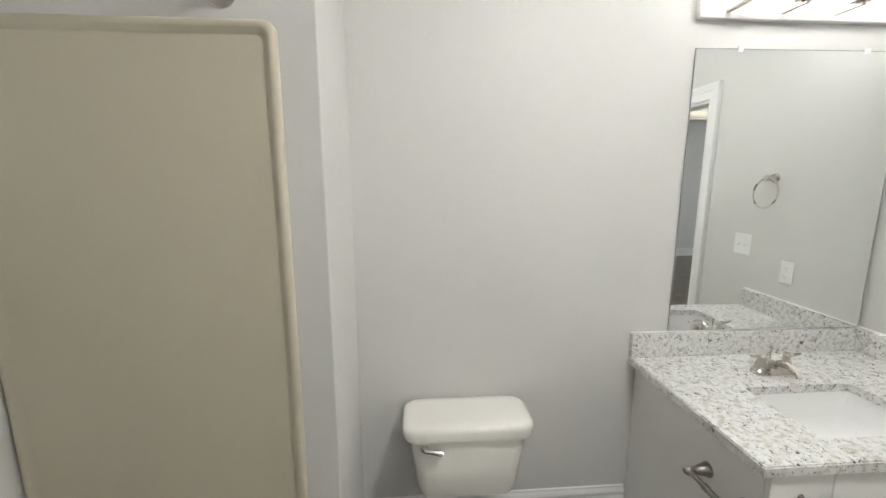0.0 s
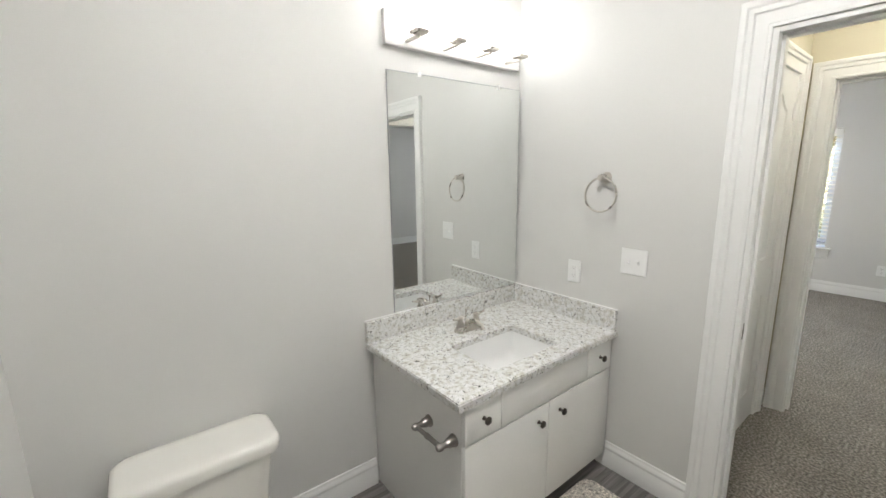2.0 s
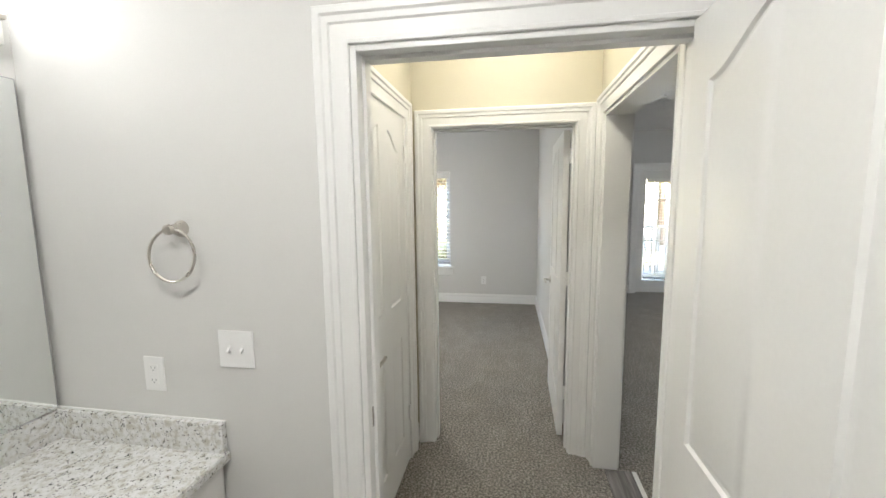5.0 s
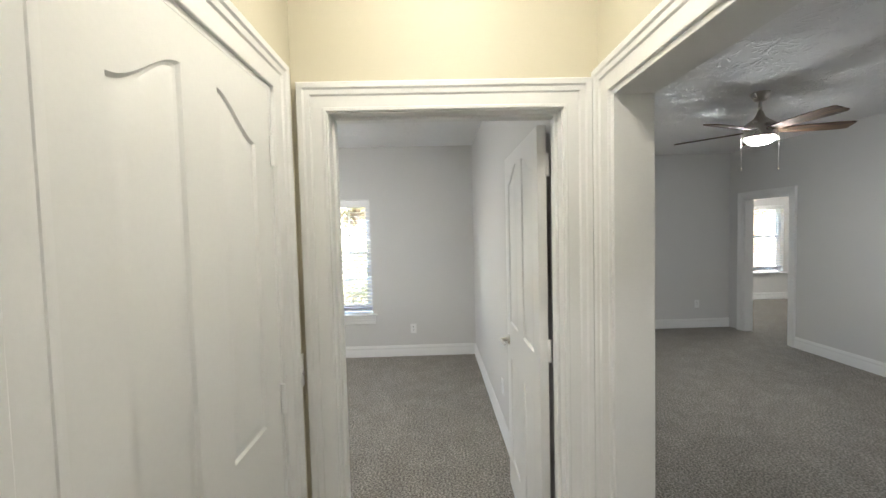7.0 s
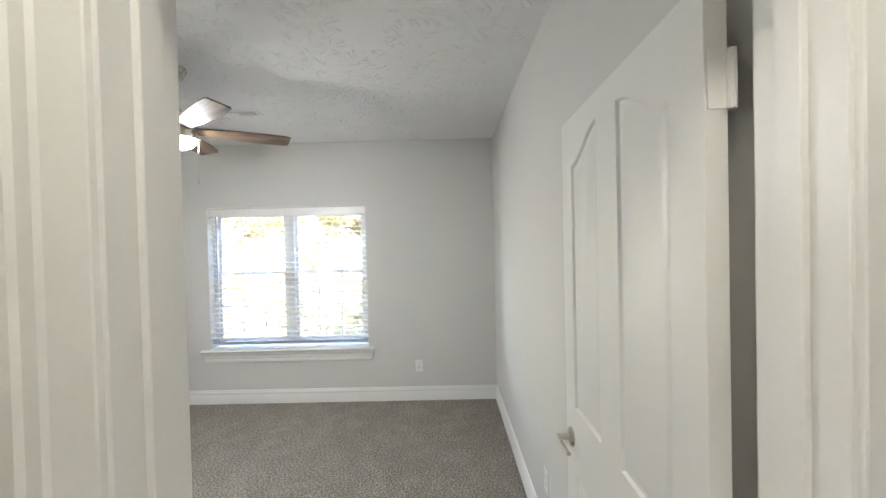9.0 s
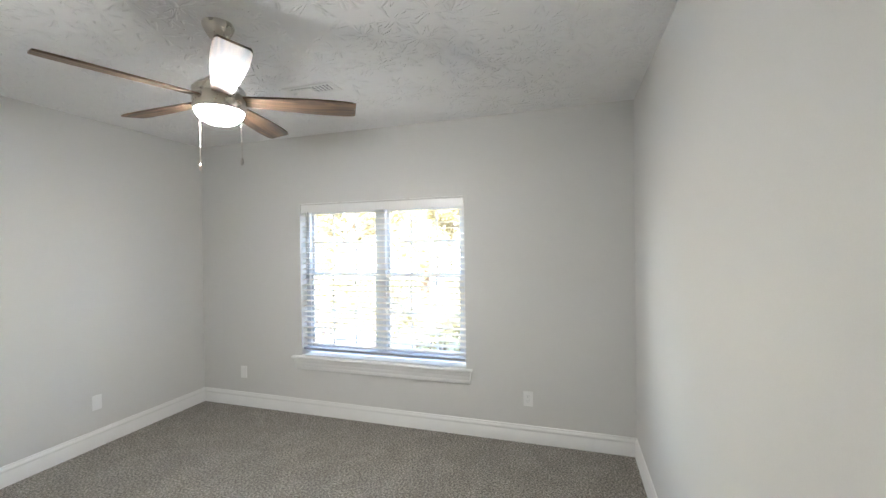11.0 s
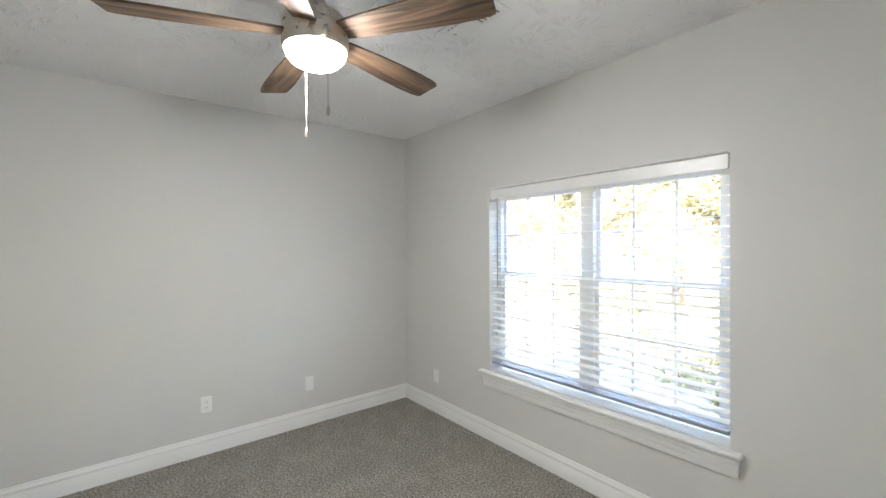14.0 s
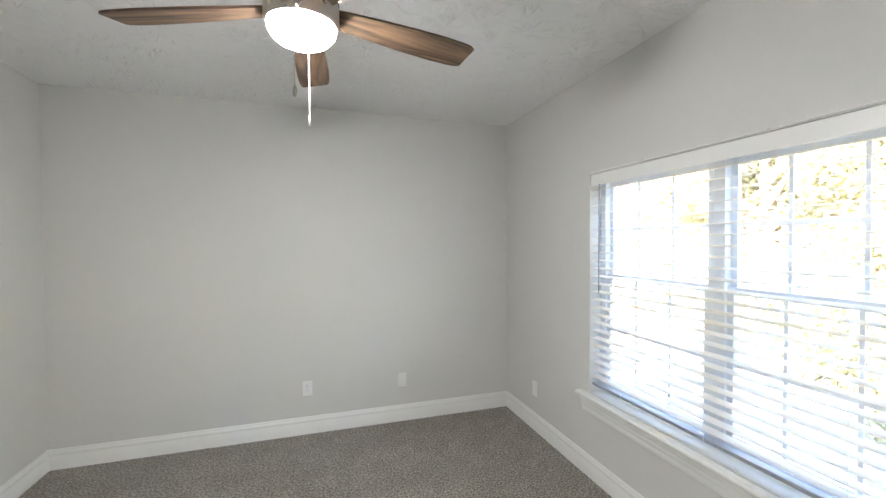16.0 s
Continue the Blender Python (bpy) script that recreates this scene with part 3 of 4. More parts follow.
    if knob:
        z = knob
        for sgn, face in [((-1, 0.0), (1, thick))[i] for i in sides]:
            rot = Matrix.Translation((width - 0.06, face, z)) @ Matrix.Rotation(math.radians(90 if sgn < 0 else -90), 4, "X")
            kn = part("lever_handle", merge(lathe([(0.031, 0.0), (0.031, 0.004), (0.026, 0.009), (0.012, 0.011), (0.010, 0.045), (0.012, 0.052), (0.0, 0.0535)], rot, 24), tube([(width - 0.06, face + sgn * 0.047, z), (width - 0.09, face + sgn * 0.049, z), (width - 0.13, face + sgn * 0.047, z - 0.003), (width - 0.165, face + sgn * 0.042, z - 0.004)], [0.010, 0.0085, 0.008, 0.007], 12)), NICKEL, top, "satin nickel lever handle", smooth=40)
    top.matrix_world = m
    return top


door_leaf("door_1", 0.85, 1.955, pose(3.885, 0.515, 0.008, 0, 0, 180.0), "open white moulded panel door of the bathroom", "back", 0.90, w0=0.09, mul=0.18, rails=(0.76, 0.955))
door_leaf("door_2", 0.79, 1.955, pose(5.375, 0.586, 0.008, 0, 0, -0.9), "white moulded panel door standing open against the bedroom wall", "front", 0.90, sides=(1,))
door_leaf("door_3", 0.70, 1.985, pose(4.989, HN + 0.034, 0.006, 0, 0, 180), "closed white moulded closet door with arched panels", "back", 0.86, sides=(1,))
strike = structure("strike_plate", merge(boxed(3.935, 1.3525, 0.85, 3.962, 1.3545, 0.915, bevel=0.0008), boxed(3.942, 1.3515, 0.872, 3.954, 1.3527, 0.895)), PEWTER, "worn metal strike plate set in the jamb", "strike plate")


# ---- wall plates ----
def plate(name, centre, normal, wide, label, face):
    """A wall plate; face: 'outlet', 'switch', 'blank'."""
    n = Vector((*normal, 0))
    t = Vector((-n.y, n.x, 0))
    c = Vector(centre)
    rot = Matrix((t, Vector((0, 0, 1)), n)).transposed().to_4x4()
    m = Matrix.Translation(c) @ rot
    top = thing(name, c, label, "wall plate")

    def put(nm, bm, mat, lab=""):
        bmesh.ops.transform(bm, matrix=m, verts=bm.verts)
        return part(nm, bm, mat, top, lab)
    h = 0.122 if wide > 0.1 else 0.118
    put("plate", boxed(-wide / 2, -h / 2, 0.0, wide / 2, h / 2, 0.006, bevel=0.003), PLASTIC)
    if face == "outlet":
        for s in (-1, 1):
            b = loft([rounded(0, s * 0.0195, 0.033, 0.028, 0.011, 0.005), rounded(0, s * 0.0195, 0.033, 0.028, 0.011, 0.0078)])
            put("socket", b, PLASTIC)
            put("slot", merge(boxed(-0.008, s * 0.0195 + 0.001, 0.0075, -0.0055, s * 0.0195 + 0.009, 0.0082), boxed(0.0055, s * 0.0195 + 0.001, 0.0075, 0.008, s * 0.0195 + 0.009, 0.0082), boxed(-0.002, s * 0.0195 - 0.009, 0.0075, 0.002, s * 0.0195 - 0.005, 0.0082)), DARK)
        put("screw", lathe([(0.003, 0.0055), (0.003, 0.0068)], None, 10), PLASTIC)
    if face == "switch":
        for x in ((-0.023, 0.023) if wide > 0.1 else (0.0,)):
            put("surround", boxed(x - 0.0055, -0.0125, 0.005, x + 0.0055, 0.0125, 0.0075, bevel=0.001, seg=1), PLASTIC)
            put("toggle", loft([[(x - 0.004, -0.004, 0.006), (x + 0.004, -0.004, 0.006), (x + 0.004, 0.007, 0.006), (x - 0.004, 0.007, 0.006)], [(x - 0.003, -0.010, 0.017), (x + 0.003, -0.010, 0.017), (x + 0.003, -0.004, 0.018), (x - 0.003, -0.004, 0.018)]]), PLASTIC)
            for z in (-0.03, 0.03):
                put("screw", lathe([(0.003, 0.0055), (0.003, 0.0068)], Matrix.Translation((x, z, 0)), 10), PLASTIC)
    if face == "decora":
        put("insert", boxed(-0.0165, -0.0335, 0.005, 0.0165, 0.0335, 0.0082, bevel=0.0015), PLASTIC)
        for s in (-1, 1):
            put("slot", merge(boxed(-0.008, s * 0.021 - 0.002, 0.008, -0.0062, s * 0.021 + 0.005, 0.0085), boxed(0.0062, s * 0.021 - 0.002, 0.008, 0.008, s * 0.021 + 0.005, 0.0085), boxed(-0.0018, s * 0.021 - 0.009, 0.008, 0.0018, s * 0.021 - 0.006, 0.0085)), GREY)
            put("button", boxed(-0.010, s * 0.005 - 0.0035, 0.008, 0.010, s * 0.005 + 0.0035, 0.0092, bevel=0.0006, seg=1), PLASTIC)
    if face == "blank":
        for z in (-0.042, 0.042):
            put("screw", lathe([(0.003, 0.0055), (0.003, 0.0068)], Matrix.Translation((0, z, 0)), 10), PLASTIC)
    return top


plate("outlet", (BE, 2.092, 0.994), (-1, 0), 0.075, "white duplex outlet on the wall above the counter", "decora")
plate("light_switch", (BE, 1.784, 1.094), (-1, 0), 0.122, "white double toggle switch plate on the bathroom wall", "switch")
plate("outlet", (RE, 1.322, 0.345), (-1, 0), 0.073, "white outlet on the wall under the window side", "outlet")
plate("wall_plate", (RE, 4.095, 0.335), (-1, 0), 0.073, "white blank plate low on the bedroom wall", "blank")
plate("wall_plate", (7.77, RN, 0.352), (0, -1), 0.073, "white blank plate low on the bedroom wall", "blank")
plate("outlet", (7.0, RN, 0.365), (0, -1), 0.073, "white outlet low on the bedroom wall", "outlet")
plate("light_switch", (5.165, HN, 1.075), (0, -1), 0.073, "white toggle switch beside the closet casing", "switch")
plate("outlet", (6.75, RS, 0.37), (0, 1), 0.073, "white outlet low on the wall behind the door", "outlet")
plate("outlet", (LE, -2.9, 0.36), (-1, 0), 0.073, "white outlet low on the living room wall", "outlet")


# ---- windows ----
def window(name, axis_x, y0, y1, z0, z1, label, units=2, muntins=2):
    """A vinyl window in an east wall: frame, single-hung sashes with glazing bars, and panes."""
    x = axis_x
    top = thing(name, (x, (y0 + y1) / 2, z0), label, "window", kind="structure")
    f = 0.045
    part("window_frame", merge(boxed(x, y0, z0, x + 0.06, y0 + f, z1, bevel=0.003), boxed(x, y1 - f, z0, x + 0.06, y1, z1, bevel=0.003), boxed(x, y0 + f, z1 - f, x + 0.06, y1 - f, z1, bevel=0.003), boxed(x, y0 + f, z0, x + 0.06, y1 - f, z0 + f, bevel=0.003)), VINYL, top)
    ym = (y0 + y1) / 2
    spans = [(y0 + f, y1 - f)]
    if units == 2:
        part("mullion", boxed(x - 0.004, ym - 0.042, z0 + f, x + 0.062, ym + 0.042, z1 - f, bevel=0.004), VINYL, top)
        spans = [(y0 + f, ym - 0.042), (ym + 0.042, y1 - f)]
    zm = z0 + (z1 - z0) * 0.53
    for p, q in spans:
        for lo, hi, dx in ((z0 + f, zm + 0.018, 0.012), (zm - 0.018, z1 - f, 0.034)):
            sash = part("sash", merge(boxed(x + dx, p, lo, x + dx + 0.02, p + 0.03, hi, bevel=0.002), boxed(x + dx, q - 0.03, lo, x + dx + 0.02, q, hi, bevel=0.002), boxed(x + dx, p + 0.03, lo, x + dx + 0.02, q - 0.03, lo + 0.036, bevel=0.002), boxed(x + dx, p + 0.03, hi - 0.036, x + dx + 0.02, q - 0.03, hi, bevel=0.002)), VINYL, top)
            for k in range(1, muntins + 1):
                y = p + (q - p) * k / (muntins + 1)
                part("glazing_bar", boxed(x + dx + 0.006, y - 0.008, lo + 0.03, x + dx + 0.013, y + 0.008, hi - 0.03), VINYL, sash)
            zc = (lo + hi) / 2
            part("glazing_bar", boxed(x + dx + 0.007, p + 0.03, zc - 0.008, x + dx + 0.012, q - 0.03, zc + 0.008), VINYL, sash)
            g = part("pane", boxed(x + dx + 0.008, p + 0.02, lo + 0.02, x + dx + 0.0105, q - 0.02, hi - 0.02), GLASS, sash)
            g.visible_shadow = False
    return top


def blind(x, y0, y1, z0, z1, label, pitch=0.050, tilt=7.0, depth=0.05, valance=0.07):
    """A horizontal slat blind hanging in a window recess, slats nearly flat."""
    top = thing("window_blind", (x, (y0 + y1) / 2, z1), label, "blind")
    part("headrail", boxed(x - 0.02, y0 + 0.004, z1 - 0.055, x + 0.03, y1 - 0.004, z1 - 0.008), SLAT, top)
    part("valance", boxed(x - 0.032, y0 + 0.002, z1 - valance - 0.006, x - 0.022, y1 - 0.002, z1 - 0.003, bevel=0.003), PLASTIC, top)
    zs = []
    z = z1 - valance - 0.03
    while z > z0 + 0.055:
        zs.append(z)
        z -= pitch
    a = math.radians(tilt)
    bm = bmesh.new()
    rows = []
    for k in range(5):
        u = (k / 4 - 0.5) * depth
        crown = 0.0025 * (1 - (k / 2 - 1) ** 2)
        rows.append((u * math.cos(a), u * math.sin(a) + crown))
    loops = []
    for y in (-(y1 - y0) / 2 + 0.006, (y1 - y0) / 2 - 0.006):
        loops.append([(u, y, h + 0.0014) for u, h in rows] + [(u, y, h - 0.0014) for u, h in rows[::-1]])
    first = part("slat", loft(loops), SLAT, top, smooth=40)
    first.location = (0, 0, zs[0] - z1)
    first.data.transform(Matrix.Translation(top.location))
    for zz in zs[1:]:
        s = first.copy()
        scene.collection.objects.link(s)
        s.location = (0, 0, zz - z1)
    part("bottom_rail", boxed(x - 0.024, y0 + 0.006, zs[-1] - pitch - 0.006, x + 0.024, y1 - 0.006, zs[-1] - pitch + 0.012, bevel=0.003), BRAILGREY, top, "grey-edged bottom rail")
    n = 3 if y1 - y0 > 1.2 else 2
    for k in range(n):
        y = y0 + (y1 - y0) * (0.5 + k) / n
        for dx in (-0.026, 0.026):
            part("ladder_cord", tube([(x + dx, y, z1 - valance), (x + dx, y, zs[-1] - pitch)], 0.0008, 5), SLAT, top)
    part("tilt_wand", tube([(x - 0.036, y1 - 0.085, z1 - valance), (x - 0.038, y1 - 0.085, z1 - valance - 0.68)], 0.0035, 8), BRAILGREY, top, "clear grey tilt wand")
    return top


window("window_1", RE + 0.085, WIN[0], WIN[1], WIN[2] + 0.02, WIN[3], "white vinyl double window with glazing bars")
blind(RE + 0.035, WIN[0] + 0.004, WIN[1] - 0.004, 0.60, WIN[3], "white slat blind lowered with open slats in the window")
stool = merge(boxed(RE - 0.055, WIN[0] - 0.055, 0.522, RE - 0.001, WIN[1] + 0.085, 0.546, bevel=0.008, seg=3), boxed(RE - 0.003, WIN[0] + 0.001, 0.522, RE + 0.10, WIN[1] - 0.001, 0.5455))
sill = structure("window_sill", stool, TRIM, "white painted window stool with rounded nose", "window sill", smooth=40)
ap = bmesh.new()
for d, z0, z1 in ((0.034, 0.488, 0.522), (0.024, 0.455, 0.488), (0.016, 0.420, 0.455)):
    box(ap, RE - d, WIN[0] - 0.03 - d * 0.3, z0, RE, WIN[1] + 0.055 + d * 0.3, z1, bevel=0.004)
structure("window_apron", ap, TRIM, "white stepped moulding under the window stool", "trim", smooth=40)
# white rods stand in for the broken line of light over the valance
for y0, y1 in ((1.832, 2.30), (2.34, 2.96), (3.0, 3.40)):
    part("valance_gap_rod", tube([(RE - 0.004, y0, 1.966), (RE - 0.004, y1, 1.966)], 0.004, 8), PLASTIC, tagged(new("bright_gap_strip"), "thin white rod in place of the bright gap above the blind valance", "blind bracket"))

window("window_2", 11.83, W3[0], W3[1], W3[2] + 0.02, W3[3], "white vinyl window in the further room", 1, 2)
blind(11.785, W3[0] + 0.004, W3[1] - 0.004, 0.60, W3[3], "white slat blind in the further room")
structure("window_sill_2", boxed(11.69, W3[0] - 0.06, 0.525, 11.83, W3[1] + 0.06, 0.549, bevel=0.006), TRIM, "white window stool in the further room", "window sill")


def glazed_door():
    y0, y1, _, z1 = FD
    x = LE + 0.05
    top = thing("door_4", (x, (y0 + y1) / 2, 0), "white glazed patio door with small panes", "door", kind="structure")
    part("door_frame", merge(boxed(LE - 0.002, y0, 0, LE + 0.16, y0 + 0.02, z1), boxed(LE - 0.002, y1 - 0.02, 0, LE + 0.16, y1, z1), boxed(LE - 0.002, y0 + 0.02, z1 - 0.02, LE + 0.16, y1 - 0.02, z1)), TRIM, top)
    a, b = y0 + 0.022, y1 - 0.022
    part("leaf", merge(boxed(x, a, 0.01, x + 0.04, a + 0.10, z1 - 0.022, bevel=0.002), boxed(x, b - 0.10, 0.01, x + 0.04, b, z1 - 0.022, bevel=0.002), boxed(x, a + 0.10, z1 - 0.16, x + 0.04, b - 0.10, z1 - 0.022, bevel=0.002), boxed(x, a + 0.10, 0.01, x + 0.04, b - 0.10, 0.21, bevel=0.002)), DOORPAINT, top)
    for k in range(1, 3):
        y = a + 0.10 + (b - a - 0.2) * k / 3
        part("glazing_bar", boxed(x + 0.008, y - 0.008, 0.21, x + 0.03, y + 0.008, z1 - 0.16), DOORPAINT, top)
    for k in range(1, 5):
        z = 0.21 + (z1 - 0.37) * k / 5
        part("glazing_bar", boxed(x + 0.010, a + 0.10, z - 0.008, x + 0.028, b - 0.10, z + 0.008), DOORPAINT, top)
    g = part("pane", boxed(x + 0.016, a + 0.09, 0.2, x + 0.02, b - 0.09, z1 - 0.15), GLASS, top)
    g.visible_shadow = False


glazed_door()
blind(LE + 0.024, FD[0] + 0.125, FD[1] - 0.125, 0.2, FD[3] - 0.15, "white narrow slat blind on the glazed door", pitch=0.024, depth=0.025, valance=0.03)


# ---- ceiling fans ----
def ceiling_fan(x, y, phase, label, blade_z=2.328, r_tip=0.62, bowl=BOWL_GLOW):
    top = thing("ceiling_fan", (x, y, CEIL), label, "ceiling fan")
    at = Matrix.Translation((x, y, 0))
    part("canopy", lathe([(0.068, CEIL), (0.068, CEIL - 0.012), (0.060, CEIL - 0.03), (0.040, CEIL - 0.062), (0.022, CEIL - 0.070), (0.0, CEIL - 0.071)], at), NICKEL, top, smooth=40)
    part("downrod", lathe([(0.013, CEIL - 0.06), (0.013, blade_z + 0.10)], at, 16), NICKEL, top, smooth=40)
    b = blade_z
    part("motor_housing", lathe([(0.020, b + 0.125), (0.026, b + 0.10), (0.040, b + 0.075), (0.065, b + 0.05), (0.098, b + 0.028), (0.112, b + 0.012), (0.112, b - 0.012), (0.109, b - 0.014), (0.109, b - 0.018), (0.112, b - 0.020), (0.112, b - 0.076), (0.106, b - 0.086), (0.0, b - 0.087)], at, 48), NICKEL, top, smooth=35)
    part("light_bowl", lathe([(0.102, b - 0.084), (0.102, b - 0.092), (0.096, b - 0.107), (0.080, b - 0.124), (0.056, b - 0.136), (0.028, b - 0.142), (0.0, b - 0.143)], at, 48), bowl, top, "lit opal glass bowl", smooth=60)
    pitch = math.radians(-12)
    for k in range(5):
        a = math.radians(phase + 72 * k)
        bm = bmesh.new()
        stations = [(0.085, 0.034), (0.13, 0.042), (0.25, 0.053), (0.38, 0.062), (0.49, 0.066), (0.57, 0.064), (0.605, 0.060), (r_tip, 0.052)]
        up, dn = [], []
        for r, h in stations:
            up.append([bm.verts.new((r, h, 0.004)), bm.verts.new((r, -h, 0.004))])
            dn.append([bm.verts.new((r, h, -0.004)), bm.verts.new((r, -h, -0.004))])
        for i in range(len(stations) - 1):
            bm.faces.new((up[i][0], up[i + 1][0], up[i + 1][1], up[i][1]))
            bm.faces.new((dn[i][0], dn[i][1], dn[i + 1][1], dn[i + 1][0]))
            for j in (0, 1):
                bm.faces.new((up[i][j], dn[i][j], dn[i + 1][j], up[i + 1][j]))
        for i in (0, -1):
            bm.faces.new((up[i][0], up[i][1], dn[i][1], dn[i][0]))
        bmesh.ops.recalc_face_normals(bm, faces=bm.faces)
        me = bpy.data.meshes.new("blade")
        bm.to_mesh(me)
        bm.free()
        me.materials.append(BLADE)
        ob = new("blade", me)
        ob.parent = top
        ob["label"] = "walnut veneer fan blade"
        ob.matrix_basis = Matrix.Translation((0, 0, b - 0.03 - CEIL)) @ Matrix.Rotation(a, 4, "Z") @ Matrix.Rotation(pitch, 4, "X")
    for px, py, lg in ((0.013, 0.108, 0.175), (-0.013, -0.108, 0.175)):
        z0 = b - 0.045
        z1 = b - 0.143 - lg
        part("pull_chain", merge(tube([(x + px * 1.0, y + py, z0), (x + px * 1.28, y + py * 1.28, z0 - 0.012), (x + px * 1.3, y + py * 1.3, z0 - 0.03), (x + px * 1.3, y + py * 1.3, z1)], 0.0014, 6), lathe([(0.002, z1 + 0.004), (0.0055, z1 - 0.004), (0.0065, z1 - 0.022), (0.003, z1 - 0.028), (0.0, z1 - 0.0285)], Matrix.Translation((x + px * 1.3, y + py * 1.3, 0)), 12)), NICKEL, top, "beaded pull chain with fob", smooth=50)
    return top


ceiling_fan(7.045, 2.55, 14.5, "brushed nickel ceiling fan with five walnut blades and lit bowl", blade_z=2.283)
ceiling_fan(7.0, -1.62, 40, "brushed nickel living room fan with dark blades and lit bowl", bowl=LIVING_GLOW)


def vent(x0, y0, x1, y1):
    top = thing("ceiling_vent", ((x0 + x1) / 2, (y0 + y1) / 2, CEIL), "white ceiling air register with a slotted grille", "vent")
    z = CEIL
    part("frame", merge(boxed(x0, y0, z - 0.006, x0 + 0.028, y1, z, bevel=0.002), boxed(x1 - 0.028, y0, z - 0.006, x1, y1, z, bevel=0.002), boxed(x0 + 0.028, y0, z - 0.006, x1 - 0.028, y0 + 0.028, z, bevel=0.002), boxed(x0 + 0.028, y1 - 0.028, z - 0.006, x1 - 0.028, y1, z, bevel=0.002)), PLASTIC, top)
    part("backing", boxed(x0 + 0.028, y0 + 0.028, z - 0.0015, x1 - 0.028, y1 - 0.028, z - 0.0005), GREY, top)
    n = 12
    for k in range(n):
        y = y0 + 0.034 + (y1 - y0 - 0.068) * k / (n - 1)
        part("slat", loft([[(x0 + 0.028, y - 0.004, z - 0.0016), (x1 - 0.028, y - 0.004, z - 0.0016), (x1 - 0.028, y - 0.0028, z - 0.0016), (x0 + 0.028, y - 0.0028, z - 0.0016)], [(x0 + 0.028, y + 0.003, z - 0.009), (x1 - 0.028, y + 0.003, z - 0.009), (x1 - 0.028, y + 0.0042, z - 0.009), (x0 + 0.028, y + 0.0042, z - 0.009)]]), PLASTIC, top)
    part("damper_plate", boxed(x0 + 0.03, (y0 + y1) / 2 - 0.01, z - 0.011, x1 - 0.03, y1 - 0.03, z - 0.0095, bevel=0.001, seg=1), PLASTIC, top, "closed white deflector half")
    part("damper_lever", boxed((x0 + x1) / 2 - 0.003, y1 - 0.06, z - 0.02, (x0 + x1) / 2 + 0.003, y1 - 0.04, z - 0.011), PLASTIC, top)


vent(7.765, 2.42, 7.91, 2.78)



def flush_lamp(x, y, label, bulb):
    """A small round lamp flush on the ceiling; two of the three are added fill."""
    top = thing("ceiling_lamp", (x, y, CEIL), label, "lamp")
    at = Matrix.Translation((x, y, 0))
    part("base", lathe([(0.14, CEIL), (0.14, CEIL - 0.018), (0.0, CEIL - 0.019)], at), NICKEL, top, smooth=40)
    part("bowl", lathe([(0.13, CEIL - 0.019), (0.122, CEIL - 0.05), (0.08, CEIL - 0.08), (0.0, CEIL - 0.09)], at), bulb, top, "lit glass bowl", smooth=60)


flush_lamp(4.6, 0.97, "small warm flush ceiling lamp in the hall", HALL_GLOW)
# added out of view to lift the further room, which its window leaves dark
flush_lamp(10.3, -5.3, "unseen flush lamp added to brighten the further room", ROOM_FILL_GLOW)
# added fill: evens out the vanity light, no such lamp is known here
flush_lamp(2.70, 1.30, "unseen flush lamp added to fill the bathroom with light", BATH_FILL_GLOW)

# ---- bathroom ----
def vanity_light():
    x0, x1, z0, z1 = 3.038, 3.870, 2.042, 2.18
    y = BN
    top = thing("vanity_light", ((x0 + x1) / 2, y, z0), "nickel bar light with four lit glass shades above the mirror", "wall lamp")
    part("backplate", boxed(x0, y - 0.028, z0, x1, y - 0.0005, z1, bevel=0.003), SATIN, top, smooth=40)
    for k in range(4):
        x = x0 + 0.105 + (x1 - x0 - 0.21) * k / 3
        arm = part("arm", merge(boxed(x - 0.008, y - 0.125, z0 + 0.018, x + 0.008, y - 0.028, z0 + 0.030, bevel=0.002), boxed(x - 0.030, y - 0.155, z0 + 0.030, x + 0.030, y - 0.095, z0 + 0.046, bevel=0.003)), NICKEL, top)
        part("shade", loft([rounded(x, y - 0.125, 0.06, 0.06, 0.012, z0 + 0.046), rounded(x, y - 0.125, 0.088, 0.088, 0.02, z0 + 0.062), rounded(x, y - 0.125, 0.10, 0.10, 0.02, z0 + 0.20)]), SHADE_GLOW, top, "lit frosted glass shade", smooth=40)


vanity_light()

mir = thing("wall_mirror", (3.467, BN, 0.850), "frameless rectangular mirror clipped to the wall above the vanity", "mirror")
part("glass", boxed(3.05, BN - 0.006, 0.850, 3.885, BN - 0.001, 1.945, bevel=0.0012, seg=1), MIRROR, mir)
part("edge", merge(boxed(3.0485, BN - 0.0055, 0.8495, 3.05, BN - 0.001, 1.9465), boxed(3.885, BN - 0.0055, 0.8495, 3.8865, BN - 0.001, 1.9465), boxed(3.05, BN - 0.0055, 1.945, 3.885, BN - 0.001, 1.9465)), BRAILGREY, mir, "dark ground edge")
for x in (3.22, 3.72):
    part("clip", boxed(x - 0.009, BN - 0.011, 1.934, x + 0.009, BN - 0.001, 1.955, bevel=0.002), PLASTIC, mir, "clear plastic mirror clip")


mir.location.y -= 0.008
mir.rotation_euler.z = math.radians(-1.0)


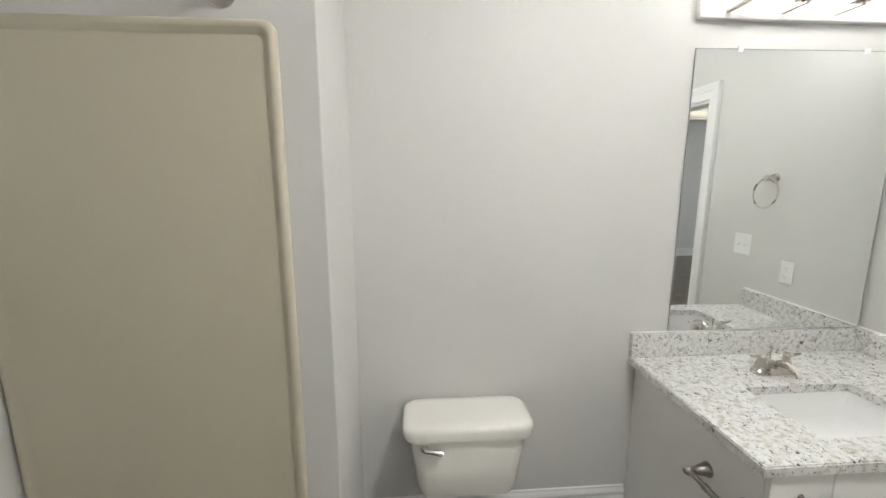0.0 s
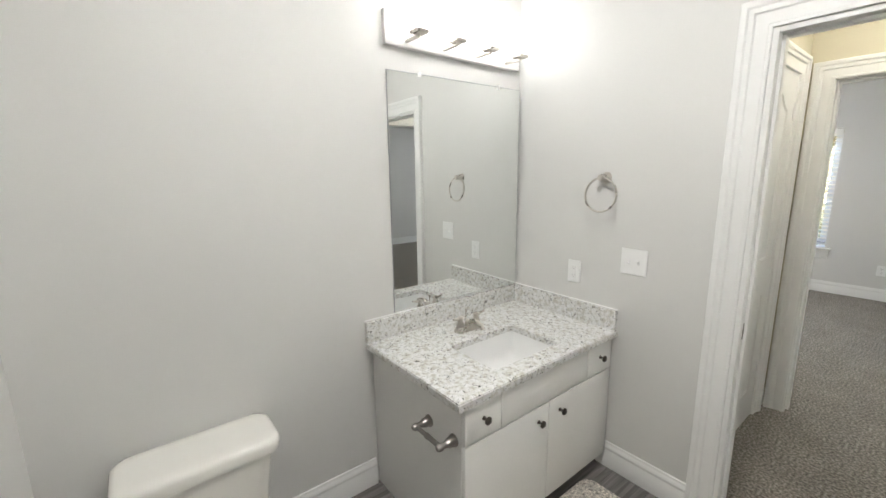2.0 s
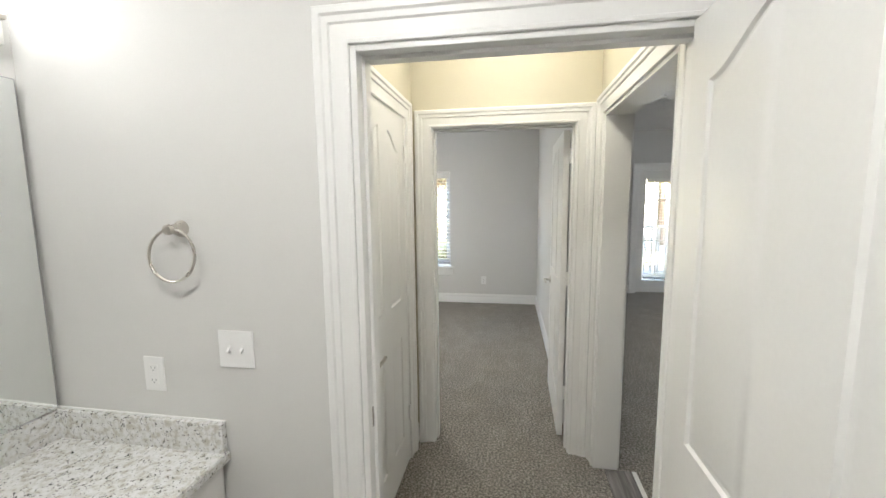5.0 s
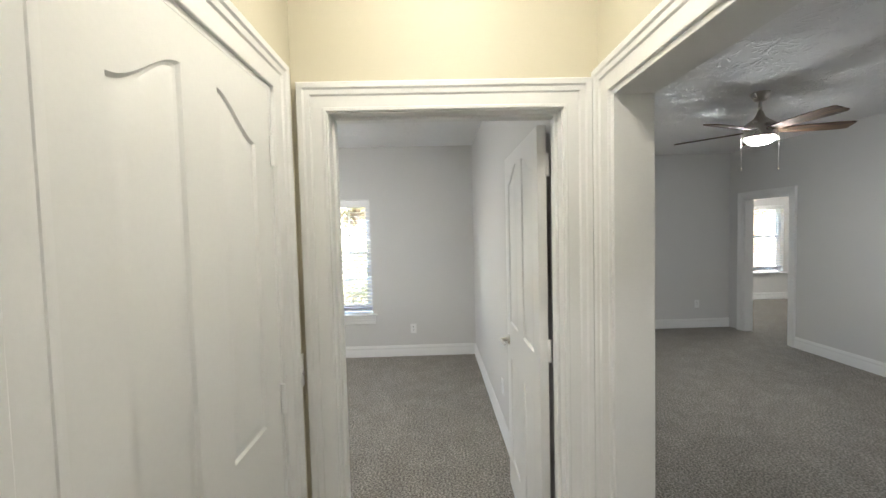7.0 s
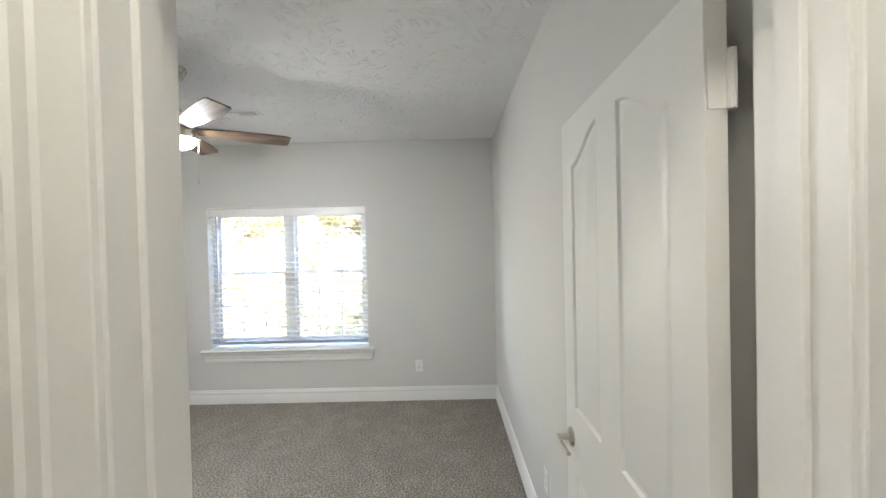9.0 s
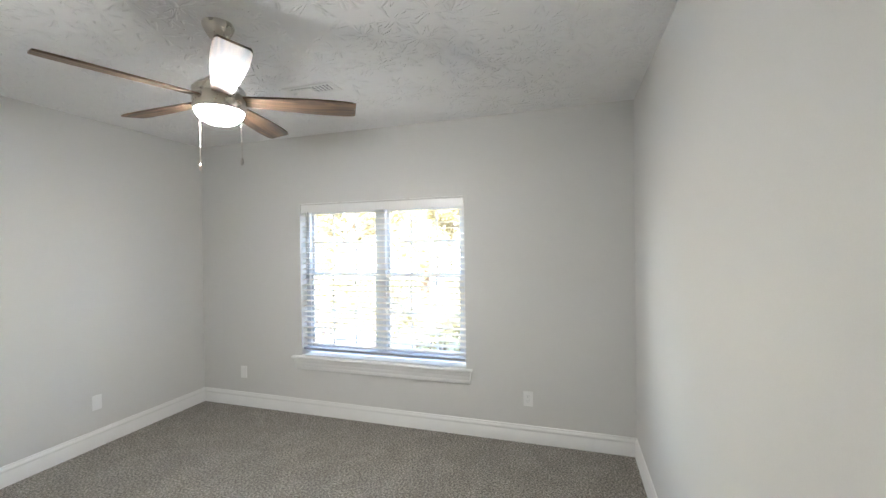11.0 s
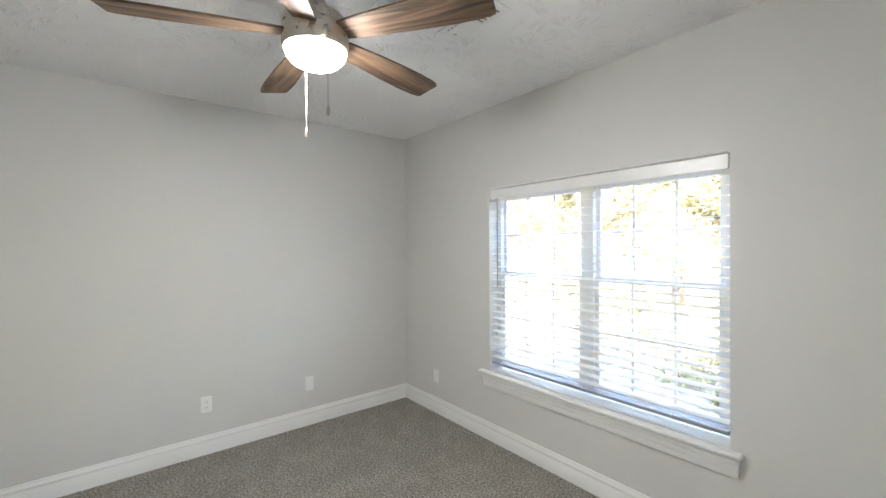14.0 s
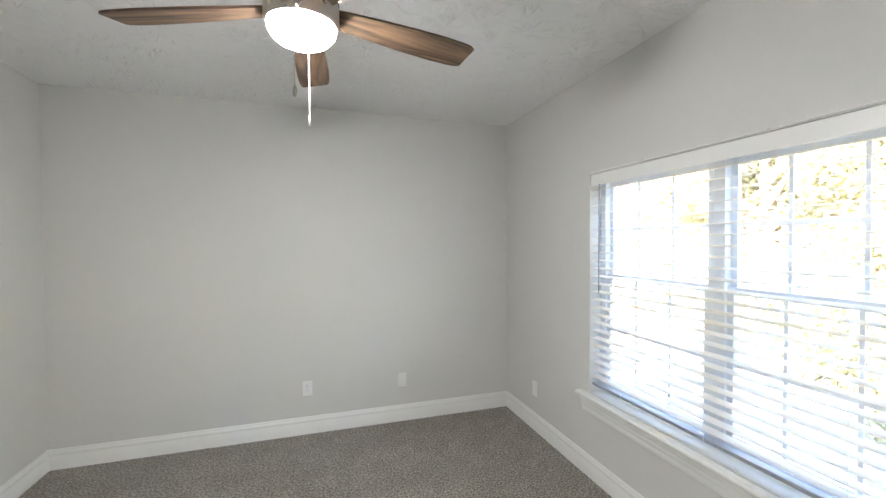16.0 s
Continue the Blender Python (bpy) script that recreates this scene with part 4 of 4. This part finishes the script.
def towel_ring():
    y, z = 1.945, 1.475
    top = thing("towel_ring", (BE, y, z), "brushed nickel towel ring on the bathroom wall", "towel ring")
    rot = Matrix.Translation((BE, y, z)) @ Matrix.Rotation(math.radians(-90), 4, "Y")
    part("post", lathe([(0.026, 0.0), (0.026, 0.006), (0.021, 0.012), (0.015, 0.03), (0.014, 0.042), (0.017, 0.05), (0.014, 0.058), (0.0, 0.059)], rot), NICKEL, top, smooth=40)
    part("ring", tube([(BE - 0.047 + 0.006 * math.cos(a), y + 0.079 * math.sin(a), z - 0.079 + 0.079 * math.cos(a)) for a in [2 * math.pi * k / 40 for k in range(40)]], 0.0045, 10, closed=True), NICKEL, top, smooth=60)


towel_ring()


def vanity():
    x0, x1, yf, yb, zt = 2.925, BE - 0.003, 1.865, BN - 0.002, 0.713
    top = thing("vanity_cabinet", ((x0 + x1) / 2, (yf + yb) / 2, 0), "white painted vanity cabinet with two drawers and two doors", "cabinet")
    part("side_panel", boxed(x0, yf, 0.085, x0 + 0.018, yb, zt, bevel=0.002), CABINET, top)
    part("side_panel", boxed(x1 - 0.018, yf, 0.085, x1, yb, zt, bevel=0.002), CABINET, top)
    part("bottom_panel", boxed(x0 + 0.018, yf, 0.085, x1 - 0.018, yb, 0.105), CABINET, top)
    part("back_panel", boxed(x0 + 0.018, yb - 0.01, 0.105, x1 - 0.018, yb, zt), CABINET, top)
    part("face_frame", boxed(x0 + 0.018, yf, 0.105, x1 - 0.018, yf + 0.018, zt), CABINET, top)
    part("toe_kick", boxed(x0 + 0.005, yf + 0.06, 0.0, x1, yb, 0.085), CABINET, top)

    def knob(parent, x, z):
        rot = Matrix.Translation((x, yf - 0.019, z)) @ Matrix.Rotation(math.radians(90), 4, "X")
        part("knob", lathe([(0.009, 0.0), (0.006, 0.004), (0.005, 0.012), (0.009, 0.017), (0.0155, 0.021), (0.0155, 0.025), (0.010, 0.030), (0.0, 0.0315)], rot, 24), BRONZE, parent, "dark bronze round knob", smooth=40)
    fr = [("drawer", x0 + 0.002, 3.105, 0.562, zt - 0.004), ("false_front", 3.109, 3.672, 0.562, zt - 0.004), ("drawer", 3.676, x1 - 0.03, 0.562, zt - 0.004), ("door", x0 + 0.002, 3.394, 0.092, 0.558), ("door", 3.398, x1 - 0.03, 0.092, 0.558)]
    for nm, a, b, z0, z1 in fr:
        f = part(nm, boxed(a, yf - 0.019, z0, b, yf - 0.0005, z1, bevel=0.0025), CABINET, top, smooth=30)
        if nm == "drawer":
            knob(f, (a + b) / 2, 0.642)
        if nm == "door":
            knob(f, b - 0.065 if a < 3 else a + 0.075, 0.492)
    return top


vanity()


def countertop():
    x0, x1, y0, y1, z0, z1 = 2.89, BE - 0.002, 1.835, BN - 0.002, 0.715, 0.745
    top = thing("countertop", ((x0 + x1) / 2, (y0 + y1) / 2, z0), "speckled white granite vanity top with backsplash", "countertop")
    bm = bmesh.new()
    hole = rounded(3.36, 2.073, 0.405, 0.285, 0.022, 0)
    rings = []
    outer = [(x0, y0), (x1, y0), (x1, y1), (x0, y1)]
    for z in (z0, z1):
        o = [bm.verts.new((x, y, z)) for x, y in outer]
        h = [bm.verts.new((x, y, z)) for x, y, _ in hole]
        es = [bm.edges.new((o[i], o[(i + 1) % 4])) for i in range(4)] + [bm.edges.new((h[i], h[(i + 1) % len(h)])) for i in range(len(h))]
        bmesh.ops.triangle_fill(bm, edges=es, use_beauty=True)
        rings.append((o, h))
    for a, b in ((rings[0][0], rings[1][0]), (rings[0][1], rings[1][1])):
        n = len(a)
        for i in range(n):
            bm.faces.new((a[i], a[(i + 1) % n], b[(i + 1) % n], b[i]))
    bmesh.ops.recalc_face_normals(bm, faces=bm.faces)
    sharp = [e for e in bm.edges if len(e.link_faces) == 2 and e.calc_face_angle(0) > 1.0 and all(v.co.z > z1 - 1e-5 for v in e.verts) and (min(abs(e.verts[0].co.x - x0), abs(e.verts[0].co.y - y0)) < 1e-4)]
    bmesh.ops.bevel(bm, geom=sharp, offset=0.004, segments=2, affect="EDGES")
    part("slab", bm, GRANITE, top)
    part("backsplash", boxed(x0, y1 - 0.022, z1, x1, y1, 0.845, bevel=0.002), GRANITE, top)
    part("side_splash", boxed(x1 - 0.022, y0 + 0.008, z1, x1, y1 - 0.022, 0.845, bevel=0.002), GRANITE, top)
    part("caulk_bead", merge(boxed(x0, y1 - 0.004, 0.845, x1, y1 + 0.001, 0.849), boxed(x1 - 0.004, y0 + 0.008, 0.845, x1 + 0.001, y1 - 0.004, 0.849)), PLASTIC, top)
    s = thing("sink", (3.36, 2.073, 0.60), "white undermount rectangular porcelain sink", "sink")
    lp = [rounded(3.36, 2.073, 0.445, 0.325, 0.03, 0.7335), rounded(3.36, 2.073, 0.445, 0.325, 0.03, 0.727), rounded(3.36, 2.073, 0.40, 0.28, 0.03, 0.60), rounded(3.36, 2.073, 0.25, 0.14, 0.03, 0.585)]
    inn = [rounded(3.36, 2.073, 0.045, 0.045, 0.022, 0.604), rounded(3.36, 2.075, 0.26, 0.15, 0.04, 0.608), rounded(3.36, 2.073, 0.35, 0.235, 0.045, 0.622), rounded(3.36, 2.073, 0.39, 0.27, 0.035, 0.65), rounded(3.36, 2.073, 0.413, 0.293, 0.024, 0.7335)]
    part("basin", loft([lp[3], lp[2], lp[1], lp[0], inn[4], inn[3], inn[2], inn[1], inn[0]]), PORCELAIN, s, smooth=50)
    part("drain", lathe([(0.022, 0.604), (0.022, 0.607), (0.017, 0.608), (0.0, 0.606)], Matrix.Translation((3.36, 2.073, 0))), CHROME, s, smooth=40)
    s.location.z -= 0.02


countertop()


def faucet():
    x, y, z = 3.36, 2.315, 0.745
    top = thing("faucet", (x, y, z), "brushed nickel two-handle faucet on the counter", "faucet")
    part("base", loft([rounded(x, y, 0.165, 0.055, 0.027, z), rounded(x, y, 0.165, 0.055, 0.027, z + 0.012), rounded(x, y, 0.150, 0.042, 0.020, z + 0.02)]), NICKEL, top, smooth=40)
    for s in (-1, 1):
        h = part("handle", merge(lathe([(0.024, z + 0.018), (0.021, z + 0.03), (0.015, z + 0.05), (0.013, z + 0.062), (0.016, z + 0.068), (0.011, z + 0.076), (0.0, z + 0.078)], Matrix.Translation((x + s * 0.051, y, 0)), 24), tube([(x + s * 0.051, y, z + 0.066), (x + s * 0.075, y - 0.002, z + 0.068), (x + s * 0.10, y - 0.004, z + 0.073)], [0.0065, 0.006, 0.005], 10)), NICKEL, top, "lever handle", smooth=40)
    part("spout", merge(lathe([(0.022, z + 0.015), (0.018, z + 0.035), (0.015, z + 0.046), (0.0, z + 0.054)], Matrix.Translation((x, y, 0)), 24), tube([(x, y, z + 0.035), (x, y - 0.03, z + 0.050), (x, y - 0.065, z + 0.053), (x, y - 0.092, z + 0.044), (x, y - 0.105, z + 0.028)], [0.013, 0.013, 0.012, 0.011, 0.0105], 14)), NICKEL, top, smooth=50)
    part("lift_rod", merge(tube([(x, y + 0.018, z + 0.04), (x, y + 0.018, z + 0.085)], 0.0025, 8), lathe([(0.003, z + 0.083), (0.006, z + 0.088), (0.005, z + 0.096), (0.0, z + 0.097)], Matrix.Translation((x, y + 0.018, 0)), 12)), NICKEL, top, smooth=40)


faucet()


def paper_holder():
    x, z = 2.925, 0.563
    top = thing("toilet_paper_holder", (x, 1.98, z), "empty pewter paper holder on the vanity's side", "paper holder")
    for y in (2.055, 1.905):
        rot = Matrix.Translation((x, y, z)) @ Matrix.Rotation(math.radians(-90), 4, "Y")
        part("post", lathe([(0.024, 0.0), (0.024, 0.005), (0.020, 0.010), (0.018, 0.025), (0.012, 0.040), (0.011, 0.052), (0.014, 0.058), (0.014, 0.070), (0.009, 0.078), (0.0, 0.079)], rot, 28), PEWTER, top, smooth=40)
    part("roller", merge(tube([(x - 0.062, 1.905, z), (x - 0.062, 1.985, z)], 0.0095, 16), tube([(x - 0.062, 1.985, z), (x - 0.062, 2.055, z)], 0.008, 16), tube([(x - 0.062, 1.975, z), (x - 0.062, 1.99, z)], 0.0112, 16)), PEWTER, top, smooth=50)


paper_holder()


def toilet():
    x, yb = 2.195, BN - 0.02
    top = thing("toilet", (x, 2.2, 0), "bisque two-piece toilet with closed tank lid", "toilet")
    yc = yb - 0.10
    part("tank", loft([rounded(x, yc, 0.36, 0.16, 0.05, 0.30), rounded(x, yc, 0.385, 0.172, 0.05, 0.34), rounded(x, yc, 0.43, 0.19, 0.05, 0.52), rounded(x, yc, 0.435, 0.192, 0.05, 0.548)]), BISQUE, top, smooth=50)
    part("tank_lid", loft([rounded(x, yc - 0.002, 0.445, 0.20, 0.05, 0.545), rounded(x, yc - 0.002, 0.478, 0.222, 0.055, 0.549), rounded(x, yc - 0.002, 0.484, 0.228, 0.056, 0.558), rounded(x, yc - 0.002, 0.484, 0.228, 0.056, 0.582), rounded(x, yc - 0.002, 0.474, 0.220, 0.054, 0.594), rounded(x, yc - 0.002, 0.445, 0.196, 0.05, 0.600), rounded(x, yc - 0.002, 0.38, 0.14, 0.04, 0.602)]), BISQUE, top, smooth=50)
    yf = yc - 0.096
    lx = x - 0.145
    part("flush_lever", merge(lathe([(0.013, 0.0), (0.013, 0.006), (0.009, 0.010), (0.0, 0.011)], Matrix.Translation((lx - 0.02, yf, 0.518)) @ Matrix.Rotation(math.radians(90), 4, "X"), 20), tube([(lx - 0.02, yf - 0.014, 0.518), (lx + 0.015, yf - 0.018, 0.514), (lx + 0.045, yf - 0.018, 0.507)], [0.008, 0.009, 0.011], 12)), CHROME, top, "chrome flush lever", smooth=50)

    def egg(cy, w, l, z, n=28):
        return [(x + w / 2 * math.cos(2 * math.pi * k / n), cy + l / 2 * math.sin(2 * math.pi * k / n), z) for k in range(n)]
    part("bowl", loft([egg(2.12, 0.22, 0.40, 0.0), egg(2.12, 0.20, 0.38, 0.05), egg(2.10, 0.20, 0.36, 0.15), egg(2.02, 0.33, 0.46, 0.26), egg(2.0, 0.36, 0.50, 0.285), egg(2.0, 0.36, 0.50, 0.30)]), BISQUE, top, smooth=50)
    part("seat", loft([egg(1.99, 0.365, 0.49, 0.301), egg(1.99, 0.37, 0.495, 0.31), egg(1.99, 0.355, 0.48, 0.332), egg(1.99, 0.28, 0.40, 0.337)]), BISQUE, top, smooth=50)


toilet()


def tub_surround():
    top = thing("tub_surround", (1.3, 2.04, 0), "cream acrylic tub surround panel on the plumbing wall", "tub surround")
    y = 2.05

    def outline(inset, yy, r):
        x0, x1, z0, z1 = 0.93 + inset, 1.684 - inset, 0.0, 1.845 - inset
        pts = [(x0, yy, z0), (x1, yy, z0)]
        for k in range(7):
            a = math.radians(90 * k / 6)
            pts.append((x1 - r + r * math.cos(a), yy, z1 - r + r * math.sin(a)))
        pts.append((x0, yy, z1))
        return pts
    part("panel", loft([outline(0.03, y - 0.0005, 0.016), outline(0.03, y - 0.008, 0.016)]), SURROUND, top)
    part("rim", loft([outline(0.0, y - 0.0005, 0.03), outline(0.0, y - 0.012, 0.03), outline(0.004, y - 0.019, 0.029), outline(0.011, y - 0.022, 0.026), outline(0.020, y - 0.019, 0.022), outline(0.028, y - 0.010, 0.018), outline(0.034, y - 0.0078, 0.016)], cap=False), SURROUND, top, "rounded raised rim", smooth=60)
    sh = thing("shower_arm", (1.56, y, 1.905), "nickel shower arm flange above the surround", "shower arm")
    part("flange", lathe([(0.034, 0.0), (0.033, 0.006), (0.02, 0.014), (0.012, 0.016), (0.0, 0.017)], Matrix.Translation((1.56, y, 1.905)) @ Matrix.Rotation(math.radians(90), 4, "X")), NICKEL, sh, smooth=40)
    part("pipe", tube([(1.56, y - 0.01, 1.905), (1.56, y - 0.05, 1.915), (1.56, y - 0.09, 1.945), (1.56, y - 0.12, 1.985)], 0.0095, 12), NICKEL, sh, smooth=50)


tub_surround()

mat_bm = loft([rounded(3.30, 1.60, 0.86, 0.50, 0.05, -0.0005), rounded(3.30, 1.60, 0.88, 0.52, 0.06, 0.012), rounded(3.30, 1.60, 0.86, 0.50, 0.05, 0.02)])
tagged(part("bath_mat", mat_bm, MAT, None, "", 50), "beige and grey pebbled bath mat on the plank floor", "bath mat")

# ---- outside ----
rng = random.Random(7)
structure("ground", boxed(RE + 0.2 - 300, -400, -0.5, 600, 400, -0.35), GROUND, "dry pale ground with sparse grass", "ground")


def leaves(name, mat, centres, count, size, parent=None, label=""):
    """Small bent leaves scattered through clumps, as one crown."""
    vs, fs = [], []
    for _ in range(count):
        c, r = centres[rng.randrange(len(centres))]
        d = Vector((rng.gauss(0, 1), rng.gauss(0, 1), rng.gauss(0, 1)))
        d = d.normalized() * (r * rng.random() ** 0.4)
        p = Vector(c) + d
        q = Euler((rng.uniform(-1, 1), rng.uniform(-1, 1), rng.uniform(0, 6.28))).to_matrix()
        s = size * rng.uniform(0.6, 1.4)
        i = len(vs)
        for lx, ly, lz in ((-1, 0, 0), (0, -0.42, 0.12), (1, 0, 0), (0, 0.42, 0.12)):
            vs.append(tuple(p + q @ Vector((lx * s, ly * s, lz * s))))
        fs.append((i, i + 1, i + 2))
        fs.append((i, i + 2, i + 3))
    me = bpy.data.meshes.new(name)
    me.from_pydata(vs, [], fs)
    me.materials.append(mat)
    ob = new(name, me)
    ob.parent = parent
    return ob


def bush(x, y, r, h):
    top = thing("shrub", (x, y, -0.35), "sunlit leafy green shrub outside the window", "shrub", "shrubs outside")
    cs = []
    for k in range(14):
        a, rr = rng.uniform(0, 6.28), r * rng.random() ** 0.5
        cs.append(((rr * math.cos(a), rr * math.sin(a), h * (0.25 + 0.65 * rng.random())), r * rng.uniform(0.25, 0.45)))
    leaves("crown", LEAF_A, cs, 2600, 0.05, top)
    stems = merge(*[tube([(x, y, -0.35), (x + c[0][0] * 0.5, y + c[0][1] * 0.5, -0.35 + c[0][2] * 0.6), (x + c[0][0], y + c[0][1], -0.35 + c[0][2])], [0.02, 0.014, 0.006], 6) for c in cs[:7]])
    part("stems", stems, BARK, top)


def tree(x, y, h, r):
    top = thing("tree", (x, y, -0.35), "broad leafy tree beyond the window in sunlight", "tree", "trees outside")
    trunk = tube([(x, y, -0.4), (x + 0.1, y, h * 0.3), (x + 0.05, y + 0.1, h * 0.6), (x, y, h * 0.85)], [0.16, 0.12, 0.08, 0.03], 10)
    limbs, cs = [], []
    for k in range(16):
        a = rng.uniform(0, 6.28)
        z = h * rng.uniform(0.35, 0.95)
        rr = r * rng.uniform(0.3, 1.0)
        e = (rr * math.cos(a), rr * math.sin(a), z)
        cs.append((e, r * rng.uniform(0.25, 0.45)))
        limbs.append(tube([(x, y, z * 0.7), (x + e[0] * 0.5, y + e[1] * 0.5, z * 0.9), (x + e[0], y + e[1], z - 0.35)], [0.05, 0.03, 0.012], 6))
    part("trunk", merge(trunk, *limbs), BARK, top)
    leaves("crown", LEAF_B, cs, 10000, 0.075, top)


for x, y, r, h in ((11.4, 2.0, 0.8, 1.3), (11.9, 3.2, 0.9, 1.5), (12.3, 0.7, 0.9, 1.6), (12.6, 4.6, 1.0, 1.7), (12.9, 6.0, 1.0, 1.6), (13.6, 2.4, 1.2, 2.2), (13.9, 7.4, 1.2, 2.0), (14.2, 4.4, 1.3, 2.4), (13.9, 0.0, 1.2, 2.0), (13.4, -1.6, 0.9, 1.5), (14.0, -5.4, 1.2, 1.7)):
    bush(x, y, r, h)
for x, y, h, r in ((17.0, 1.5, 5.5, 2.0), (16.5, 5.0, 6.0, 2.2), (17.5, 8.8, 5.5, 2.2), (18.5, -1.8, 6.0, 2.2), (20.0, 3.5, 7.5, 2.6), (20.5, 11.5, 7.0, 2.6), (15.6, 3.2, 4.6, 1.9), (15.2, 6.6, 4.8, 1.9), (16.0, 10.6, 5.2, 2.2), (15.4, -0.4, 4.6, 1.9), (19.0, 6.8, 7.0, 2.6), (21.5, 0.5, 7.5, 2.8), (19.0, 14.0, 7.0, 2.8), (22.5, 6.0, 8.5, 3.0), (23.0, 9.5, 8.5, 3.0), (23.0, 2.5, 8.5, 3.0), (16.0, -9.0, 5.5, 2.4), (20.0, -5.0, 7.0, 2.6), (17.0, -6.0, 5.5, 2.0)):
    tree(x, y, h, r)

rail = thing("balcony_railing", (11.0, -1.5, -0.02), "white balcony railing beyond the glazed door", "railing")
part("top_rail", boxed(10.97, -2.9, 0.98, 11.03, 0.2, 1.03, bevel=0.006), TRIM, rail)
for y in (-2.88, 0.18):
    part("post", boxed(10.96, y - 0.04, -0.02, 11.04, y + 0.04, 1.06, bevel=0.005), TRIM, rail)
part("bottom_rail", boxed(10.98, -2.9, 0.08, 11.02, 0.2, 0.12, bevel=0.004), TRIM, rail)
for k in range(25):
    y = -2.86 + 3.0 * k / 24
    part("baluster", boxed(10.985, y - 0.015, 0.12, 11.015, y + 0.015, 0.98), TRIM, rail)
structure("balcony_deck", boxed(LE + 0.16, -2.95, -0.34, 11.1, 0.25, -0.02), SIDING, "pale balcony deck", "deck")

# ---- floor planks ----
planks = []
for row in range(13):
    y0 = 0.18 + row * 0.18
    x = 0.92 - rng.uniform(0.0, 0.9)
    while x < HW - 0.06:
        a, b = max(x, 0.92), min(x + 1.2, HW - 0.06)
        y1 = min(y0 + 0.178, BN)
        if b - a > 0.02 and y1 - y0 > 0.02:
            part("plank", boxed(a + 0.001, y0 + 0.001, -0.005, b - 0.001, y1, -0.0005), PLANK, subfloor)
        x += 1.2
thresh = structure("floor_threshold", boxed(4.13, LN - 0.10, 0.0005, 5.065, LN - 0.075, 0.010, bevel=0.003), TRIM, "pale transition strip between plank and carpet", "threshold")
land = structure("floor_landing", boxed(4.13, LN - 0.075, 0.0003, 5.065, HS - 0.06, 0.004), DARK, "grey plank floor in the cased opening", "floor")
for k in range(3):
    part("plank", boxed(4.131 + 0.312 * k, LN - 0.074, 0.003, 4.131 + 0.312 * k + 0.309, HS - 0.061, 0.008), PLANK, land)
